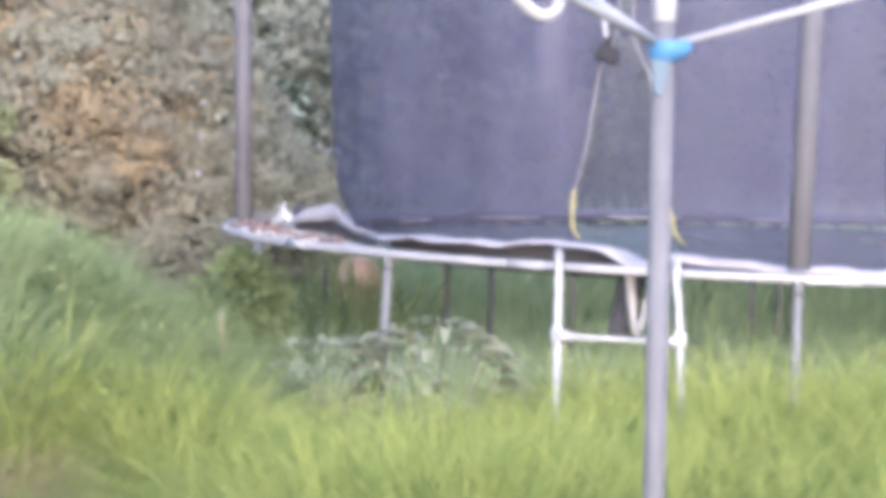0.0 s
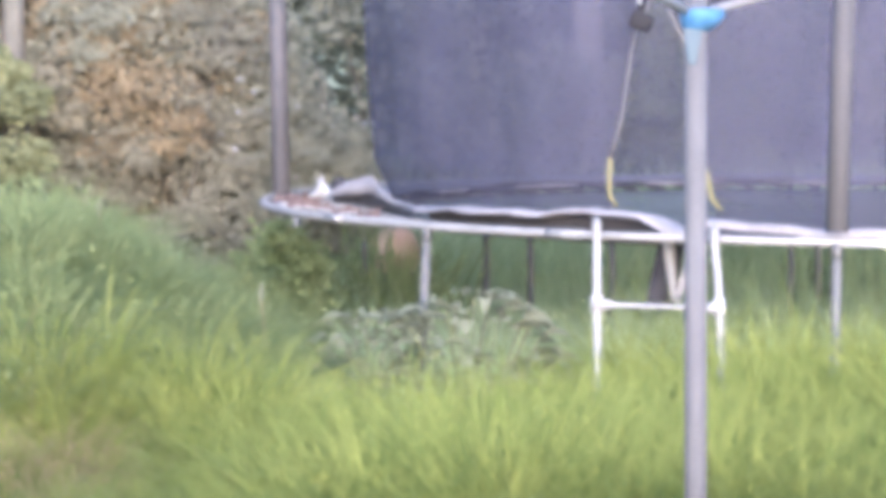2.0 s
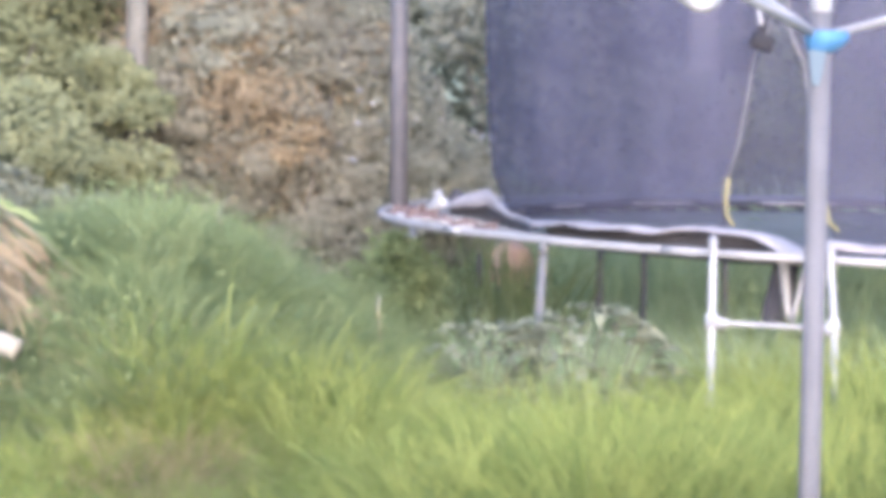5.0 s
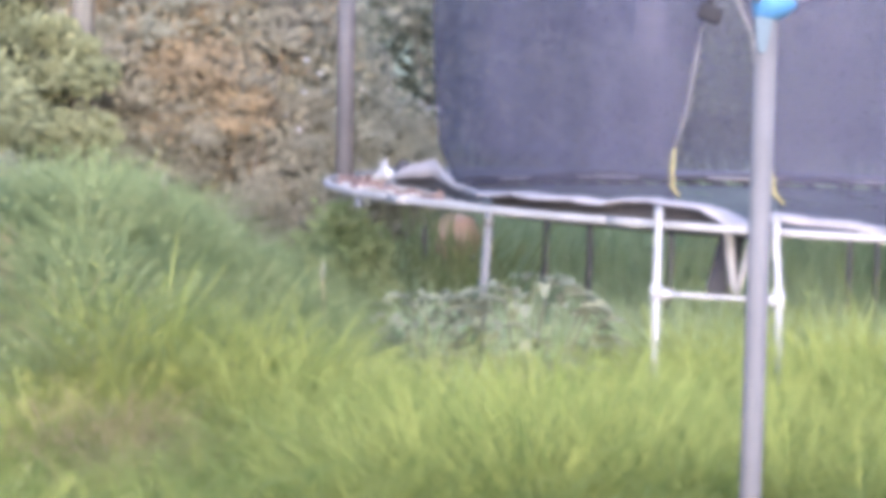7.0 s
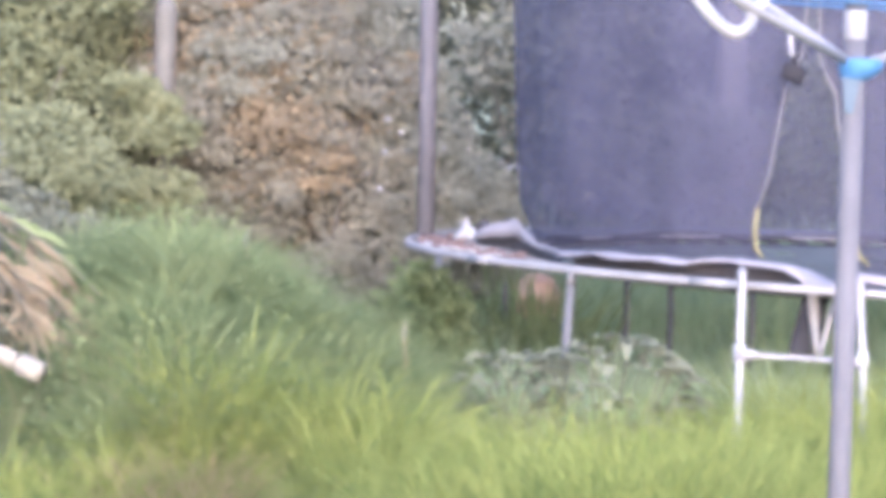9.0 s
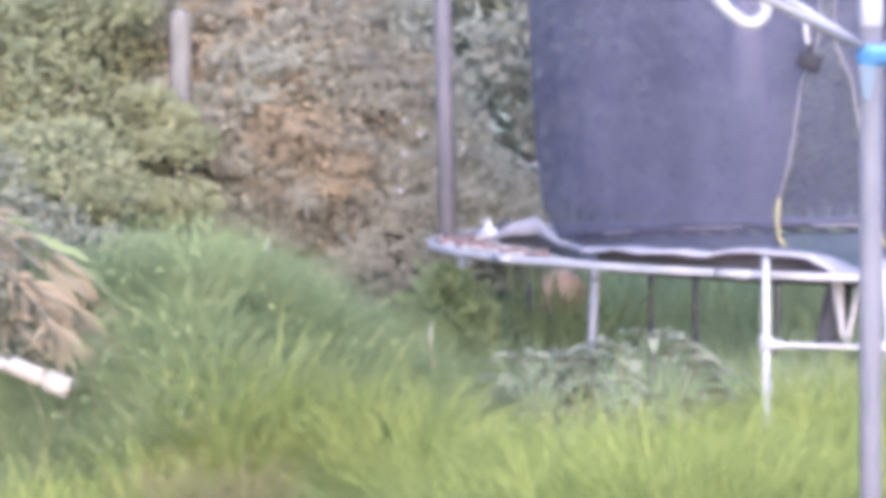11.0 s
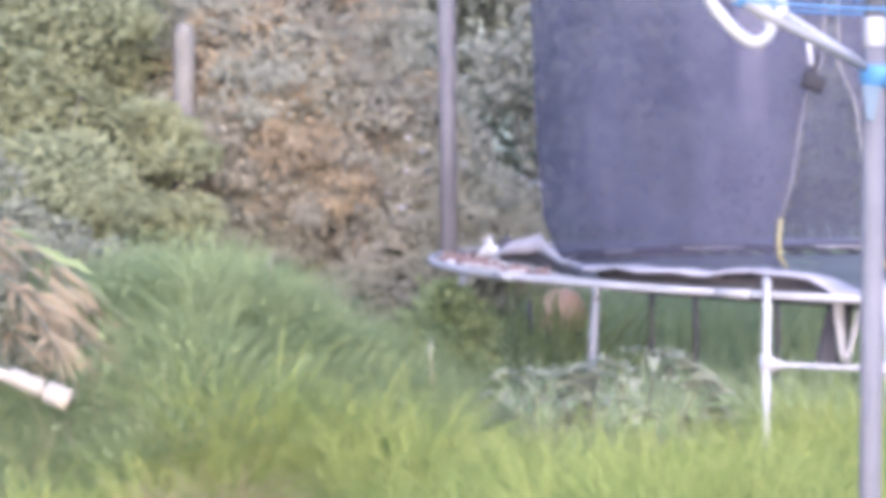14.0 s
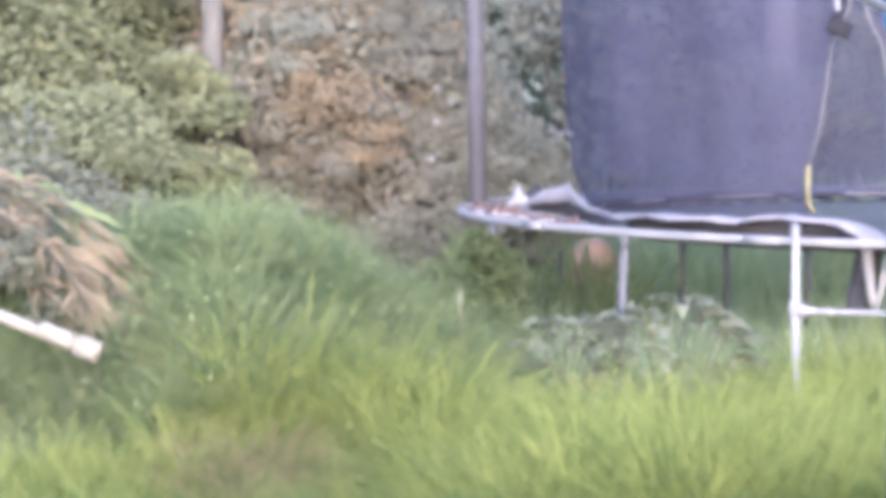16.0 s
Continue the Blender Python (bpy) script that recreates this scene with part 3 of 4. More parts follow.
def build_trampoline():
    gz = float(ground_z(CX, CY))
    root = thing("trampoline", (CX, CY, gz), "round trampoline with pale torn pad, blue-grey net and steel legs", "trampoline")
    # it stands slightly out of level
    root.location = (CX - 0.0085, CY, gz - 0.019)
    root.rotation_euler = (0, 0.0095, 0)
    h = RIM_Z - gz
    rim = rod("rim", [on_ring(a, RIM_R, h) for a in range(0, 360, 3)], 0.0125, M_WHITE, root, "white galvanised tube ring", seg=10, closed=True)
    for a in (8, 33, 60, 83, 128, 173, 218, 263, 308, 338):
        rod("joint", [on_ring(a - 1.6, RIM_R, h), on_ring(a, RIM_R, h), on_ring(a + 1.6, RIM_R, h)], 0.0138, M_WHITE, rim, seg=10)
    # mat with a stitched border
    bm = bmesh.new()
    rings = [[bm.verts.new(on_ring(a, r, h - 0.025 - dz)) for a in range(0, 360, 5)] for r, dz in ((0.02, 0.05), (0.9, 0.045), (1.45, 0.015), (1.70, 0.0), (1.72, 0.006), (1.70, 0.012))]
    for r, s in zip(rings, rings[1:]):
        for k in range(72):
            bm.faces.new((r[k], r[(k + 1) % 72], s[(k + 1) % 72], s[k]))
    bm.faces.new(rings[0][::-1])
    part("mat", bm, M_MAT, root, "black woven jumping mat")
    first = None
    for a in range(0, 360, 4):
        if first is None:
            first = rod("spring", [(0, -1.71, h - 0.028), (0, -1.9, h - 0.012), (0, -2.11, h)], [0.006, 0.011, 0.006], M_LEG, root, seg=6)
            continue
        s = new("spring", first.data)
        s.parent, s.rotation_euler = root, (0, 0, radians(-a))
    # worn pad, lifted in waves off the springs
    rng = random.Random(5)
    keys_a = [-180, -140, -100, -60, -30, -12, 4, 12, 17, 20.5, 22.0]
    keys_z = [0.003, 0.003, 0.004, 0.02, 0.022, 0.016, 0.02, 0.022, 0.03, 0.045, 0.04]
    keys_b = [24.3, 25.2, 26.2, 27.2, 28.2, 29.2, 32, 34.7, 37, 40, 45, 50, 57, 63, 70, 76, 81, 85, 88, 96, 104, 112, 130, 160, 180]
    keys_bz = [0.001, 0.003, 0.006, 0.014, 0.029, 0.038, 0.047, 0.055, 0.046, 0.036, 0.037, 0.036, 0.026, 0.034, 0.028, 0.028, 0.03, 0.05, 0.09, 0.006, 0.003, 0.004, 0.003, 0.004, 0.003]

    def pad_strip(name, a0, a1, ka, kz, lip, edge, wide):
        bm = bmesh.new()
        rows = []
        steps = int((a1 - a0) / 1.2) + 2
        for i in range(steps):
            a = a0 + (a1 - a0) * i / (steps - 1)
            z = float(np.interp(a, ka, kz)) + (0.004 * math.sin(a * 0.9) + rng.uniform(-0.003, 0.003)) * (0.3 if abs(a) > 100 else 1)
            out = float(np.interp(a, [70, 90], [edge, edge - 0.08])) + 0.015 * math.sin(a * 0.31)
            inn = out - wide * float(np.interp(a, [70, 86, 98, 100], [1, 0.45, 0.45, 1]))
            prof = [(inn, 0.004 + z * 0.3), (out - 0.16, 0.008 + z * 0.75), (out - 0.07, 0.009 + z), (out, 0.007 + z), (out + 0.012, z - lip * 0.4), (out + 0.008, z - lip), (out - 0.004, z - lip), (out - 0.01, z - 0.004), (out - 0.08, z - 0.002), (inn + 0.01, z * 0.3 - 0.006)]
            rows.append([bm.verts.new(on_ring(a, r, h + dz)) for r, dz in prof])
        for r, s in zip(rows, rows[1:]):
            for k in range(len(r)):
                bm.faces.new((r[k], r[(k + 1) % len(r)], s[(k + 1) % len(r)], s[k]))
        bm.faces.new(rows[0])
        bm.faces.new(rows[-1][::-1])
        bmesh.ops.recalc_face_normals(bm, faces=bm.faces)
        return part(name, bm, M_PAD, root, "faded pale spring pad, torn and wavy")

    pad_strip("spring_pad", -180, 22.0, keys_a, keys_z, 0.014, 2.08, 0.26)
    long_pad = pad_strip("spring_pad", 24.3, 57.5, keys_b, keys_bz, 0.003, 1.93, 0.19)
    pad_strip("spring_pad", 100, 180, keys_b, keys_bz, 0.015, 2.0, 0.24)
    # torn end of the pad, standing up in a ragged curl on the west side
    def ribbon(name, spine, mat, label, thick=0.008):
        """spine: rows of x, y, z of the upper edge and z of the lower edge, in the world."""
        top = bend([(x, y, z1) for x, y, z1, z0 in spine], 4)
        low = bend([(x, y - 0.02, z0) for x, y, z1, z0 in spine], 4)
        bm = bmesh.new()
        rws = []
        for p, q in zip(top, low):
            mid = p.lerp(q, 0.5) + Vector((0, -0.012, 0))
            jag = Vector((0, 0, rng.uniform(-0.004, 0.004)))
            back = Vector((0, thick, 0))
            off = Vector((-CX, -CY, -gz))
            rws.append([bm.verts.new(v + off) for v in (p + jag, mid, q + jag, q + jag + back, mid + back, p + jag + back)])
        for r, q in zip(rws, rws[1:]):
            for k in range(6):
                bm.faces.new((r[k], r[(k + 1) % 6], q[(k + 1) % 6], q[k]))
        bm.faces.new(rws[0])
        bm.faces.new(rws[-1][::-1])
        bmesh.ops.recalc_face_normals(bm, faces=bm.faces)
        part(name, bm, mat, long_pad, label)

    ribbon("torn_flap", [(-0.505, 11.98, 0.935, 0.915), (-0.455, 11.90, 0.968, 0.926), (-0.36, 11.78, 0.992, 0.934), (-0.33, 11.68, 0.958, 0.924), (-0.275, 11.5, 0.932, 0.912), (-0.215, 11.22, 0.930, 0.908), (-0.20, 10.98, 0.926, 0.912)], M_PAD, "ragged standing end of the torn pad")
    ribbon("torn_flap", [(-0.575, 12.06, 0.920, 0.908), (-0.552, 12.05, 0.955, 0.910), (-0.538, 12.04, 0.985, 0.912), (-0.522, 12.03, 0.950, 0.914), (-0.50, 12.0, 0.936, 0.914)], M_PLASTIC, "pointed white scrap of the torn pad")
    # black strip put in for the dark shadow below the torn end
    ribbon("pad_gap_shade", [(-0.50, 12.02, 0.930, 0.895), (-0.42, 11.92, 0.945, 0.895), (-0.36, 11.82, 0.945, 0.89), (-0.30, 11.62, 0.925, 0.885), (-0.23, 11.3, 0.915, 0.88), (-0.20, 11.02, 0.915, 0.88)], M_CLOTH_SHADE, "black strip for the shade under the torn pad")
    ribbon("torn_flap", [(-0.515, 12.15, 0.945, 0.925), (-0.49, 12.14, 0.975, 0.925), (-0.46, 12.12, 0.965, 0.93), (-0.44, 12.1, 0.94, 0.925)], M_CLOTH_SHADE, "black scrap of the torn pad")
    # black strip behind the springs, added for the shade under the pad
    bm = bmesh.new()
    rows = []
    for i in range(60):
        a = 24.5 + 33 * i / 59
        z = float(np.interp(a, keys_b, keys_bz))
        rows.append([bm.verts.new(on_ring(a, r, h + dz)) for r, dz in ((1.86, z - 0.004), (1.84, z * 0.4 - 0.02), (1.80, -0.045), (1.785, -0.045), (1.82, z * 0.4 - 0.02), (1.84, z - 0.004))])
    for r, q in zip(rows, rows[1:]):
        for k in range(6):
            bm.faces.new((r[k], r[(k + 1) % 6], q[(k + 1) % 6], q[k]))
    bmesh.ops.recalc_face_normals(bm, faces=bm.faces)
    part("pad_gap_shade", bm, M_CLOTH_SHADE, long_pad, "black strip for the shade under the pad")
    for a in (58.5, 62.5, 64, 66.5, 69, 74):
        bm = box(bmesh.new(), Matrix.Translation(on_ring(a, RIM_R - 0.012, h + 0.017)) @ pose(0, 0, 0, 9 * math.sin(a * 5), 14 * math.sin(a * 3), -a + 20 * math.sin(a)), 0.035 + 0.02 * math.sin(a * 7), 0.03, 0.008, 0.003)
        part("torn_scrap", bm, M_WHITE, long_pad, "pale torn scrap of pad")
    # legs: eight uprights, joined in pairs by a foot tube on the ground
    angles = (11, 47, 106, 140, 180, 222, 267, 318)
    for i, a in enumerate(angles):
        foot = on_ring(a, RIM_R + 0.03, -0.05)
        leg = rod("leg", [on_ring(a, RIM_R, h - 0.01), on_ring(a, RIM_R + 0.02, h * 0.5), foot], 0.014, M_STEEL if i < 2 else M_LEG, root, "steel tube leg")
        rod("bracket", [on_ring(a, RIM_R, h - 0.005), on_ring(a, RIM_R + 0.004, h - 0.045)], 0.0155, M_STEEL, leg)
    rod("leg_sleeve", [on_ring(11, RIM_R + 0.021, 0.46), on_ring(11, RIM_R + 0.029, 0.05)], 0.0155, M_WHITE, root, "white plastic sleeve on a leg")
    for a, b in ((11, 47), (106, 140), (180, 222), (267, 318)):
        rod("foot_tube", [on_ring(a + (b - a) * k / 6, RIM_R + 0.03, -0.06) for k in range(7)], 0.017, M_LEG, root)
    # net posts in grey foam
    for a, low, lean in ((11, -0.03, 0.03), (98, -0.01, -0.045), (180, 0.1, 0.0), (267, 0.1, 0.0)):
        b = on_ring(a, RIM_R + (0.02 if a == 11 else -0.02), h - low)
        tip = on_ring(a, RIM_R - 0.02, 2.55) + Vector((lean, 0, 0))
        post = rod("net_post", [b, b.lerp(tip, 0.5), tip], 0.031, M_FOAM, root, "net post in grey foam sleeve", seg=14)
        rod("cap", [tip, tip + Vector((0, 0, 0.03)), tip + Vector((0, 0, 0.05))], [0.035, 0.034, 0.015], M_BLACK, post, seg=14)
    bm = bmesh.new()
    box(bm, Matrix.Translation(on_ring(9, RIM_R - 0.01, h - 0.004)) @ pose(0, 0, 0, 0, 0, -9), 0.115, 0.05, 0.016)
    part("clamp", bm, M_WHITE, root, "bright steel clamp")
    # net with a door slit that hangs open
    zl, xl = [0.90, 0.98, 1.08, 1.21, 1.477, 1.55, 2.6], [0.395, 0.385, 0.376, 0.412, 0.447, 0.49, 0.51]
    xr = [0.70, 0.68, 0.655, 0.625, 0.583, 0.535, 0.52]
    bm = bmesh.new()
    rows = []
    cols = 120
    zs = np.concatenate([np.linspace(0.885, 1.1, 9), np.linspace(1.17, 2.5, 20)])
    for z in zs:
        r0 = float(np.interp(z, [0.885, 0.93, 1.04, 1.67, 2.5], [1.68, 1.70, 1.752, 1.80, 1.86]))
        a0 = math.degrees(math.asin((CX - float(np.interp(z, zl, xl))) / r0))
        a1 = math.degrees(math.asin((CX - float(np.interp(z, zl, xr))) / r0)) + 360
        row = []
        for k in range(cols + 1):
            a = a0 + (a1 - a0) * k / cols
            r = r0 + 0.012 * math.sin(radians(a) * 17 + z) * min(1.0, max(0.0, (z - 0.9) * 3)) + 0.008 * math.sin(radians(a) * 41)
            row.append(bm.verts.new(on_ring(a, r, z - gz)))
        rows.append(row)
    for r, s in zip(rows, rows[1:]):
        for k in range(cols):
            bm.faces.new((r[k], r[k + 1], s[k + 1], s[k]))
    net = part("safety_net", bm, M_NET, root, "blue-grey see-through safety net")
    for xs, name in ((xl, 0), (xr, 1)):
        line = []
        for z in np.linspace(0.93, 2.4, 26):
            r0 = float(np.interp(z, [0.885, 0.93, 1.04, 1.67, 2.5], [1.68, 1.70, 1.752, 1.80, 1.86])) + 0.015
            a = math.degrees(math.asin((CX - float(np.interp(z, zl, xs))) / r0))
            line.append(on_ring(a, r0, z - gz))
        edge = rod("door_edge", line[3:], 0.0038, M_KHAKI, net, "faded grey binding of the net door", seg=6)
        rod("cord_end", [line[0] + Vector((0.015, -0.03, 0.03)), *line[1:4]], [0.005, 0.008, 0.008, 0.006], M_YELLOW, net, "yellow cord at the foot of the net door", seg=6)
    r0 = 1.86
    at = on_ring(math.degrees(math.asin((CX - 0.462) / r0)), r0, 1.51 - gz)
    bm = box(bmesh.new(), Matrix.Translation(at) @ pose(0, 0, 0, 0, 20, 0), 0.07, 0.03, 0.05, 0.008)
    box(bm, Matrix.Translation(at + Vector((0.0, 0, 0.035))), 0.022, 0.02, 0.05, 0.006)
    part("buckle", bm, M_BLACK, net, "black plastic door buckle")
    rod("hook", bend([at + Vector((-0.006, -0.01, 0.05)), at + Vector((-0.012, -0.015, 0.09)), at + Vector((-0.016, -0.01, 0.13)), at + Vector((-0.02, 0.01, 0.16))], 4), 0.007, M_PLASTIC, net, "white plastic hook", seg=6)
    # dark back net hem round the mat
    rod("net_hem", [on_ring(a, 1.69, h + 0.008 + 0.006 * math.sin(a * 0.2)) for a in range(60, 330, 5)], 0.009, M_CLOTH_SHADE, net, seg=6)
    # strips of torn pad hanging below the mat
    for (x0, x1, xa, xb, z0, z1, y0), mat, lab in (((0.525, 0.60, 0.484, 0.575, 0.87, 0.675, 10.45), M_CLOTH_SHADE, "black torn strip hanging under the mat"), ((0.530, 0.566, 0.558, 0.578, 0.87, 0.698, 10.38), M_WHITE, "pale torn strip hanging under the mat"), ((0.606, 0.628, 0.568, 0.584, 0.87, 0.694, 10.365), M_WHITE, "pale torn strip hanging under the mat")):
        bm = bmesh.new()
        rws = []
        for k in range(7):
            t = k / 6
            z = z0 + (z1 - z0) * t - gz
            yy = y0 - CY + 0.01 * math.sin(t * 5)
            l, r = x0 + (xa - x0) * t - CX, x1 + (xb - x1) * t - CX
            rws.append([bm.verts.new((l, yy, z)), bm.verts.new(((l + r) / 2, yy - 0.012, z)), bm.verts.new((r, yy, z)), bm.verts.new((r, yy + 0.008, z)), bm.verts.new((l, yy + 0.008, z))])
        for r, s in zip(rws, rws[1:]):
            for k in range(5):
                bm.faces.new((r[k], r[(k + 1) % 5], s[(k + 1) % 5], s[k]))
        bm.faces.new(rws[0])
        bm.faces.new(rws[-1][::-1])
        bmesh.ops.recalc_face_normals(bm, faces=bm.faces)
        part("hanging_strip", bm, mat, root, lab)
    # fallen leaves caught between rim and pad
    g = np.random.default_rng(8)
    a = g.uniform(62, 93, 320)
    r = g.uniform(1.95, 2.11, 320)
    pts = np.stack([CX - r * np.sin(np.radians(a)), CY - r * np.cos(np.radians(a)), np.full(320, RIM_Z + 0.004)], 1)
    v, f = leaves(g, pts, g.uniform(0.02, 0.045, 320), 0.8)
    tagged(sheet("fallen_leaves", v, f, M_RED), "red-brown dead leaves caught on the trampoline edge", "leaves", kind="stuff")


def build_ladder():
    gz = float(ground_z(0.5, 9.8))
    root = thing("ladder", (0.49, 9.85, gz), "white tubular trampoline ladder hooked on the rim", "ladder")

    def at(x, y, z):
        return Vector((x - 0.49, y - 9.85, z - gz))
    for x0, x1, y0, z0 in ((0.326, 0.322, 10.02, 0.932), (0.652, 0.668, 9.93, 0.917)):
        rail = rod("side_rail", bend([at(x0, y0 + 0.06, z0 - 0.04), at(x0, y0 + 0.035, z0 + 0.005), at(x0, y0 - 0.02, z0 - 0.005), at(x0, y0 - 0.035, z0 - 0.06), at((x0 + x1) / 2, y0 - 0.11, 0.7), at(x1, y0 - 0.30, 0.1)], 5), 0.0122, M_WHITE, root, "white side tube with hooked top")
        rod("worn_band", [at(x0 + (x1 - x0) * 0.42, y0 - 0.098, 0.735), at(x0 + (x1 - x0) * 0.5, y0 - 0.11, 0.69)], 0.0185, M_PLASTIC, rail, "white plastic rung socket")
    for z, dy in ((0.712, 0.0), (0.40, -0.12), (0.2, -0.19)):
        l, r = at(0.324, 9.91 + dy, z), at(0.66, 9.82 + dy, z - 0.004)
        rung = rod("rung", [l, l.lerp(r, 0.08), l.lerp(r, 0.16), l.lerp(r, 0.84), l.lerp(r, 0.92), r], [0.018, 0.016, 0.008, 0.008, 0.016, 0.018], M_WHITE, root, "white rung with flared ends", seg=10)


# ---- rotary clothes line ----
def build_clothesline():
    x, y = 0.448, 7.4
    gz = float(ground_z(x, y))
    root = thing("rotary_clothesline", (x, y, gz), "grey rotary clothes line with blue collar, pale arms and blue cord", "clothes line")
    c = 1.506 - gz
    rod("pole", [(0.004, 0, -0.2), (0.002, 0, 0.6), (0, 0, c + 0.06)], 0.0238, M_ALU, root, "dull grey metal pole", seg=18)
    rod("sleeve", [(0, 0, c + 0.058), (0, 0, c + 0.063), (0, 0, c + 0.115), (0, 0, c + 0.12)], [0.0238, 0.0252, 0.0252, 0.0225], M_SLEEVE, root, "pale plastic sleeve", seg=18)
    rod("upper_pole", [(0, 0, c + 0.118), (0, 0, c + 0.75)], 0.022, M_ALU, root, seg=18)
    bm = bmesh.new()
    prof = [(0.0245, 0.020), (0.043, 0.020), (0.047, 0.012), (0.046, 0.0), (0.036, -0.016), (0.027, -0.024), (0.0245, -0.026)]
    rings = [[bm.verts.new((0.014 * (r - 0.0245) / 0.022 + r * math.cos(k * math.pi / 12), r * math.sin(k * math.pi / 12), c + z)) for k in range(24)] for r, z in prof]
    for r, s in zip(rings, rings[1:]):
        for k in range(24):
            bm.faces.new((r[k], s[k], s[(k + 1) % 24], r[(k + 1) % 24]))
    part("collar", bm, M_BLUE, root, "blue plastic arm collar")
    bm = box(bmesh.new(), pose(-0.008, -0.0255, c - 0.058, 0, 1, 0), 0.022, 0.004, 0.075, 0.0015)
    for p in bm.verts:
        p.co.x = -0.008 + (p.co.x + 0.008) * (1.25 + 0.55 * (p.co.z - c + 0.06) / 0.0375)
    part("strap", bm, M_STRAP, root, "faded blue strap end")
    slope = math.tan(radians(16))
    arms = (-7.7, 112.3, 232.3)

    def on_arm(az, r):
        return Vector((r * math.cos(radians(az)), r * math.sin(radians(az)), c + 0.006 + r * slope))
    for az in arms:
        arm = rod("arm", [on_arm(az, 0.03), on_arm(az, 0.5), on_arm(az, 1.25)], 0.0095, M_ARM, root, "pale tubular arm", seg=10)
        rod("arm_tip", [on_arm(az, 1.25), on_arm(az, 1.28)], 0.012, M_BLUE, arm, seg=8)
        for r in (0.48, 0.61, 0.76, 0.92, 1.08):
            rod("line_clip", [on_arm(az, r - 0.012), on_arm(az, r + 0.012)], 0.0125, M_BLUE, arm, seg=8)
    for r in (0.48, 0.61, 0.76, 0.92, 1.08):
        for a, b in ((0, 1), (1, 2), (2, 0)):
            p, q = on_arm(arms[a], r), on_arm(arms[b], r)
            rod("cord", [p.lerp(q, k / 8) - Vector((0, 0, 0.03 * r * (1 - (2 * k / 8 - 1) ** 2))) for k in range(9)], 0.0032, M_BLUE, root, "blue plastic clothes cord", seg=6)
    # plastic loops hanging on the cord
    for ox, oz, turn, sx, sz in ((-0.285, 0.135, -42, 0.038, 0.085), (-0.245, 0.175, -36, 0.026, 0.07)):
        m = pose(ox, -0.10, c + oz, 0, 0, 0) @ pose(0, 0, 0, 12, turn, 0)
        pts = []
        for k in range(28):
            t = 2 * math.pi * k / 28
            pts.append(m @ Vector((sx * math.copysign(abs(math.cos(t)) ** 0.75, math.cos(t)), 0, sz * math.copysign(abs(math.sin(t)) ** 0.75, math.sin(t)))))
        rod("loop", pts, 0.0140, M_PLASTIC, root, "white plastic hanging loop", seg=8, closed=True)


# ---- small things ----
def build_post():
    x, y = -1.733, 13.2
    gz = float(ground_z(x, y))
    top = 1.715 - gz
    bm = tube(bmesh.new(), [(0, 0, -0.1), (0.004, 0, 0.6), (0, 0, top - 0.04), (0, 0, top - 0.02), (0, 0, top - 0.006), (0, 0, top)], [0.044, 0.043, 0.042, 0.037, 0.022, 0.006], 16)
    ob = part("fence_post", bm, M_POST, None, "weathered grey round-topped wooden fence post among shrubs")
    ob.location = (x, y, gz)
    tagged(ob, "", "post")


def build_stakes():
    for i, (x, y, top) in enumerate(((0.01, 13.5, 0.80), (0.179, 13.6, 0.76), (0.487, 13.5, 0.78), (1.182, 13.7, 0.8), (1.288, 13.7, 0.8))):
        gz = float(ground_z(x, y))
        bm = tube(bmesh.new(), [(0, 0, -0.05), (0.01, 0, 0.3), (0.0, 0, top - gz + 0.1)], [0.014, 0.013, 0.012], 8)
        ob = part("stake", bm, M_STEEL, None, "dark thin metal stake in the grass behind the trampoline")
        ob.location = (x, y, gz)
        tagged(ob, "", "stake", "stakes behind the trampoline")


def build_ball():
    x, y, z = -0.318, 13.25, 0.655
    gz = float(ground_z(x, y))
    bm = tube(bmesh.new(), [(0, 0, -0.05), (0, 0, 0.04), (0.01, 0, z - gz - 0.10), (0.01, 0, z - gz - 0.085)], [0.11, 0.085, 0.075, 0.06], 14)
    for p in bm.verts:
        p.co += Vector((1, 1, 0)) * 0.012 * noise.noise(p.co * 9)
    stump = part("tree_stump", bm, M_TWIG, None, "low rotting tree stump in the grass")
    stump.location = (x, y, gz)
    tagged(stump, "", "stump")
    # sagging ball with grooves between its panels
    bm = bmesh.new()
    bmesh.ops.create_uvsphere(bm, u_segments=32, v_segments=18, radius=0.103)
    for p in bm.verts:
        a = math.atan2(p.co.y, p.co.x)
        groove = 1 + 0.13 * noise.noise(p.co * 14) - 0.035 * max(0.0, math.cos(6 * a)) ** 12
        p.co = Vector((p.co.x * groove * 0.96, p.co.y * groove, p.co.z * (0.82 if p.co.z < 0 else 0.92)))
    ball = part("ball", bm, M_ORANGE, None, "faded orange sagging ball lying on a stump")
    ball.location = (x, y, z - 0.012)
    tagged(ball, "", "ball")
    gz = float(ground_z(-0.43, 13.0))
    bm = tube(bmesh.new(), [(0, 0, -0.05), (0.004, 0, 0.3), (0, 0, 0.70 - gz)], [0.013, 0.012, 0.011], 8)
    stick = part("stake", bm, M_POST, None, "pale thin wooden stake beside an orange ball")
    stick.location = (-0.43, 13.0, gz)
    tagged(stick, "", "stake")


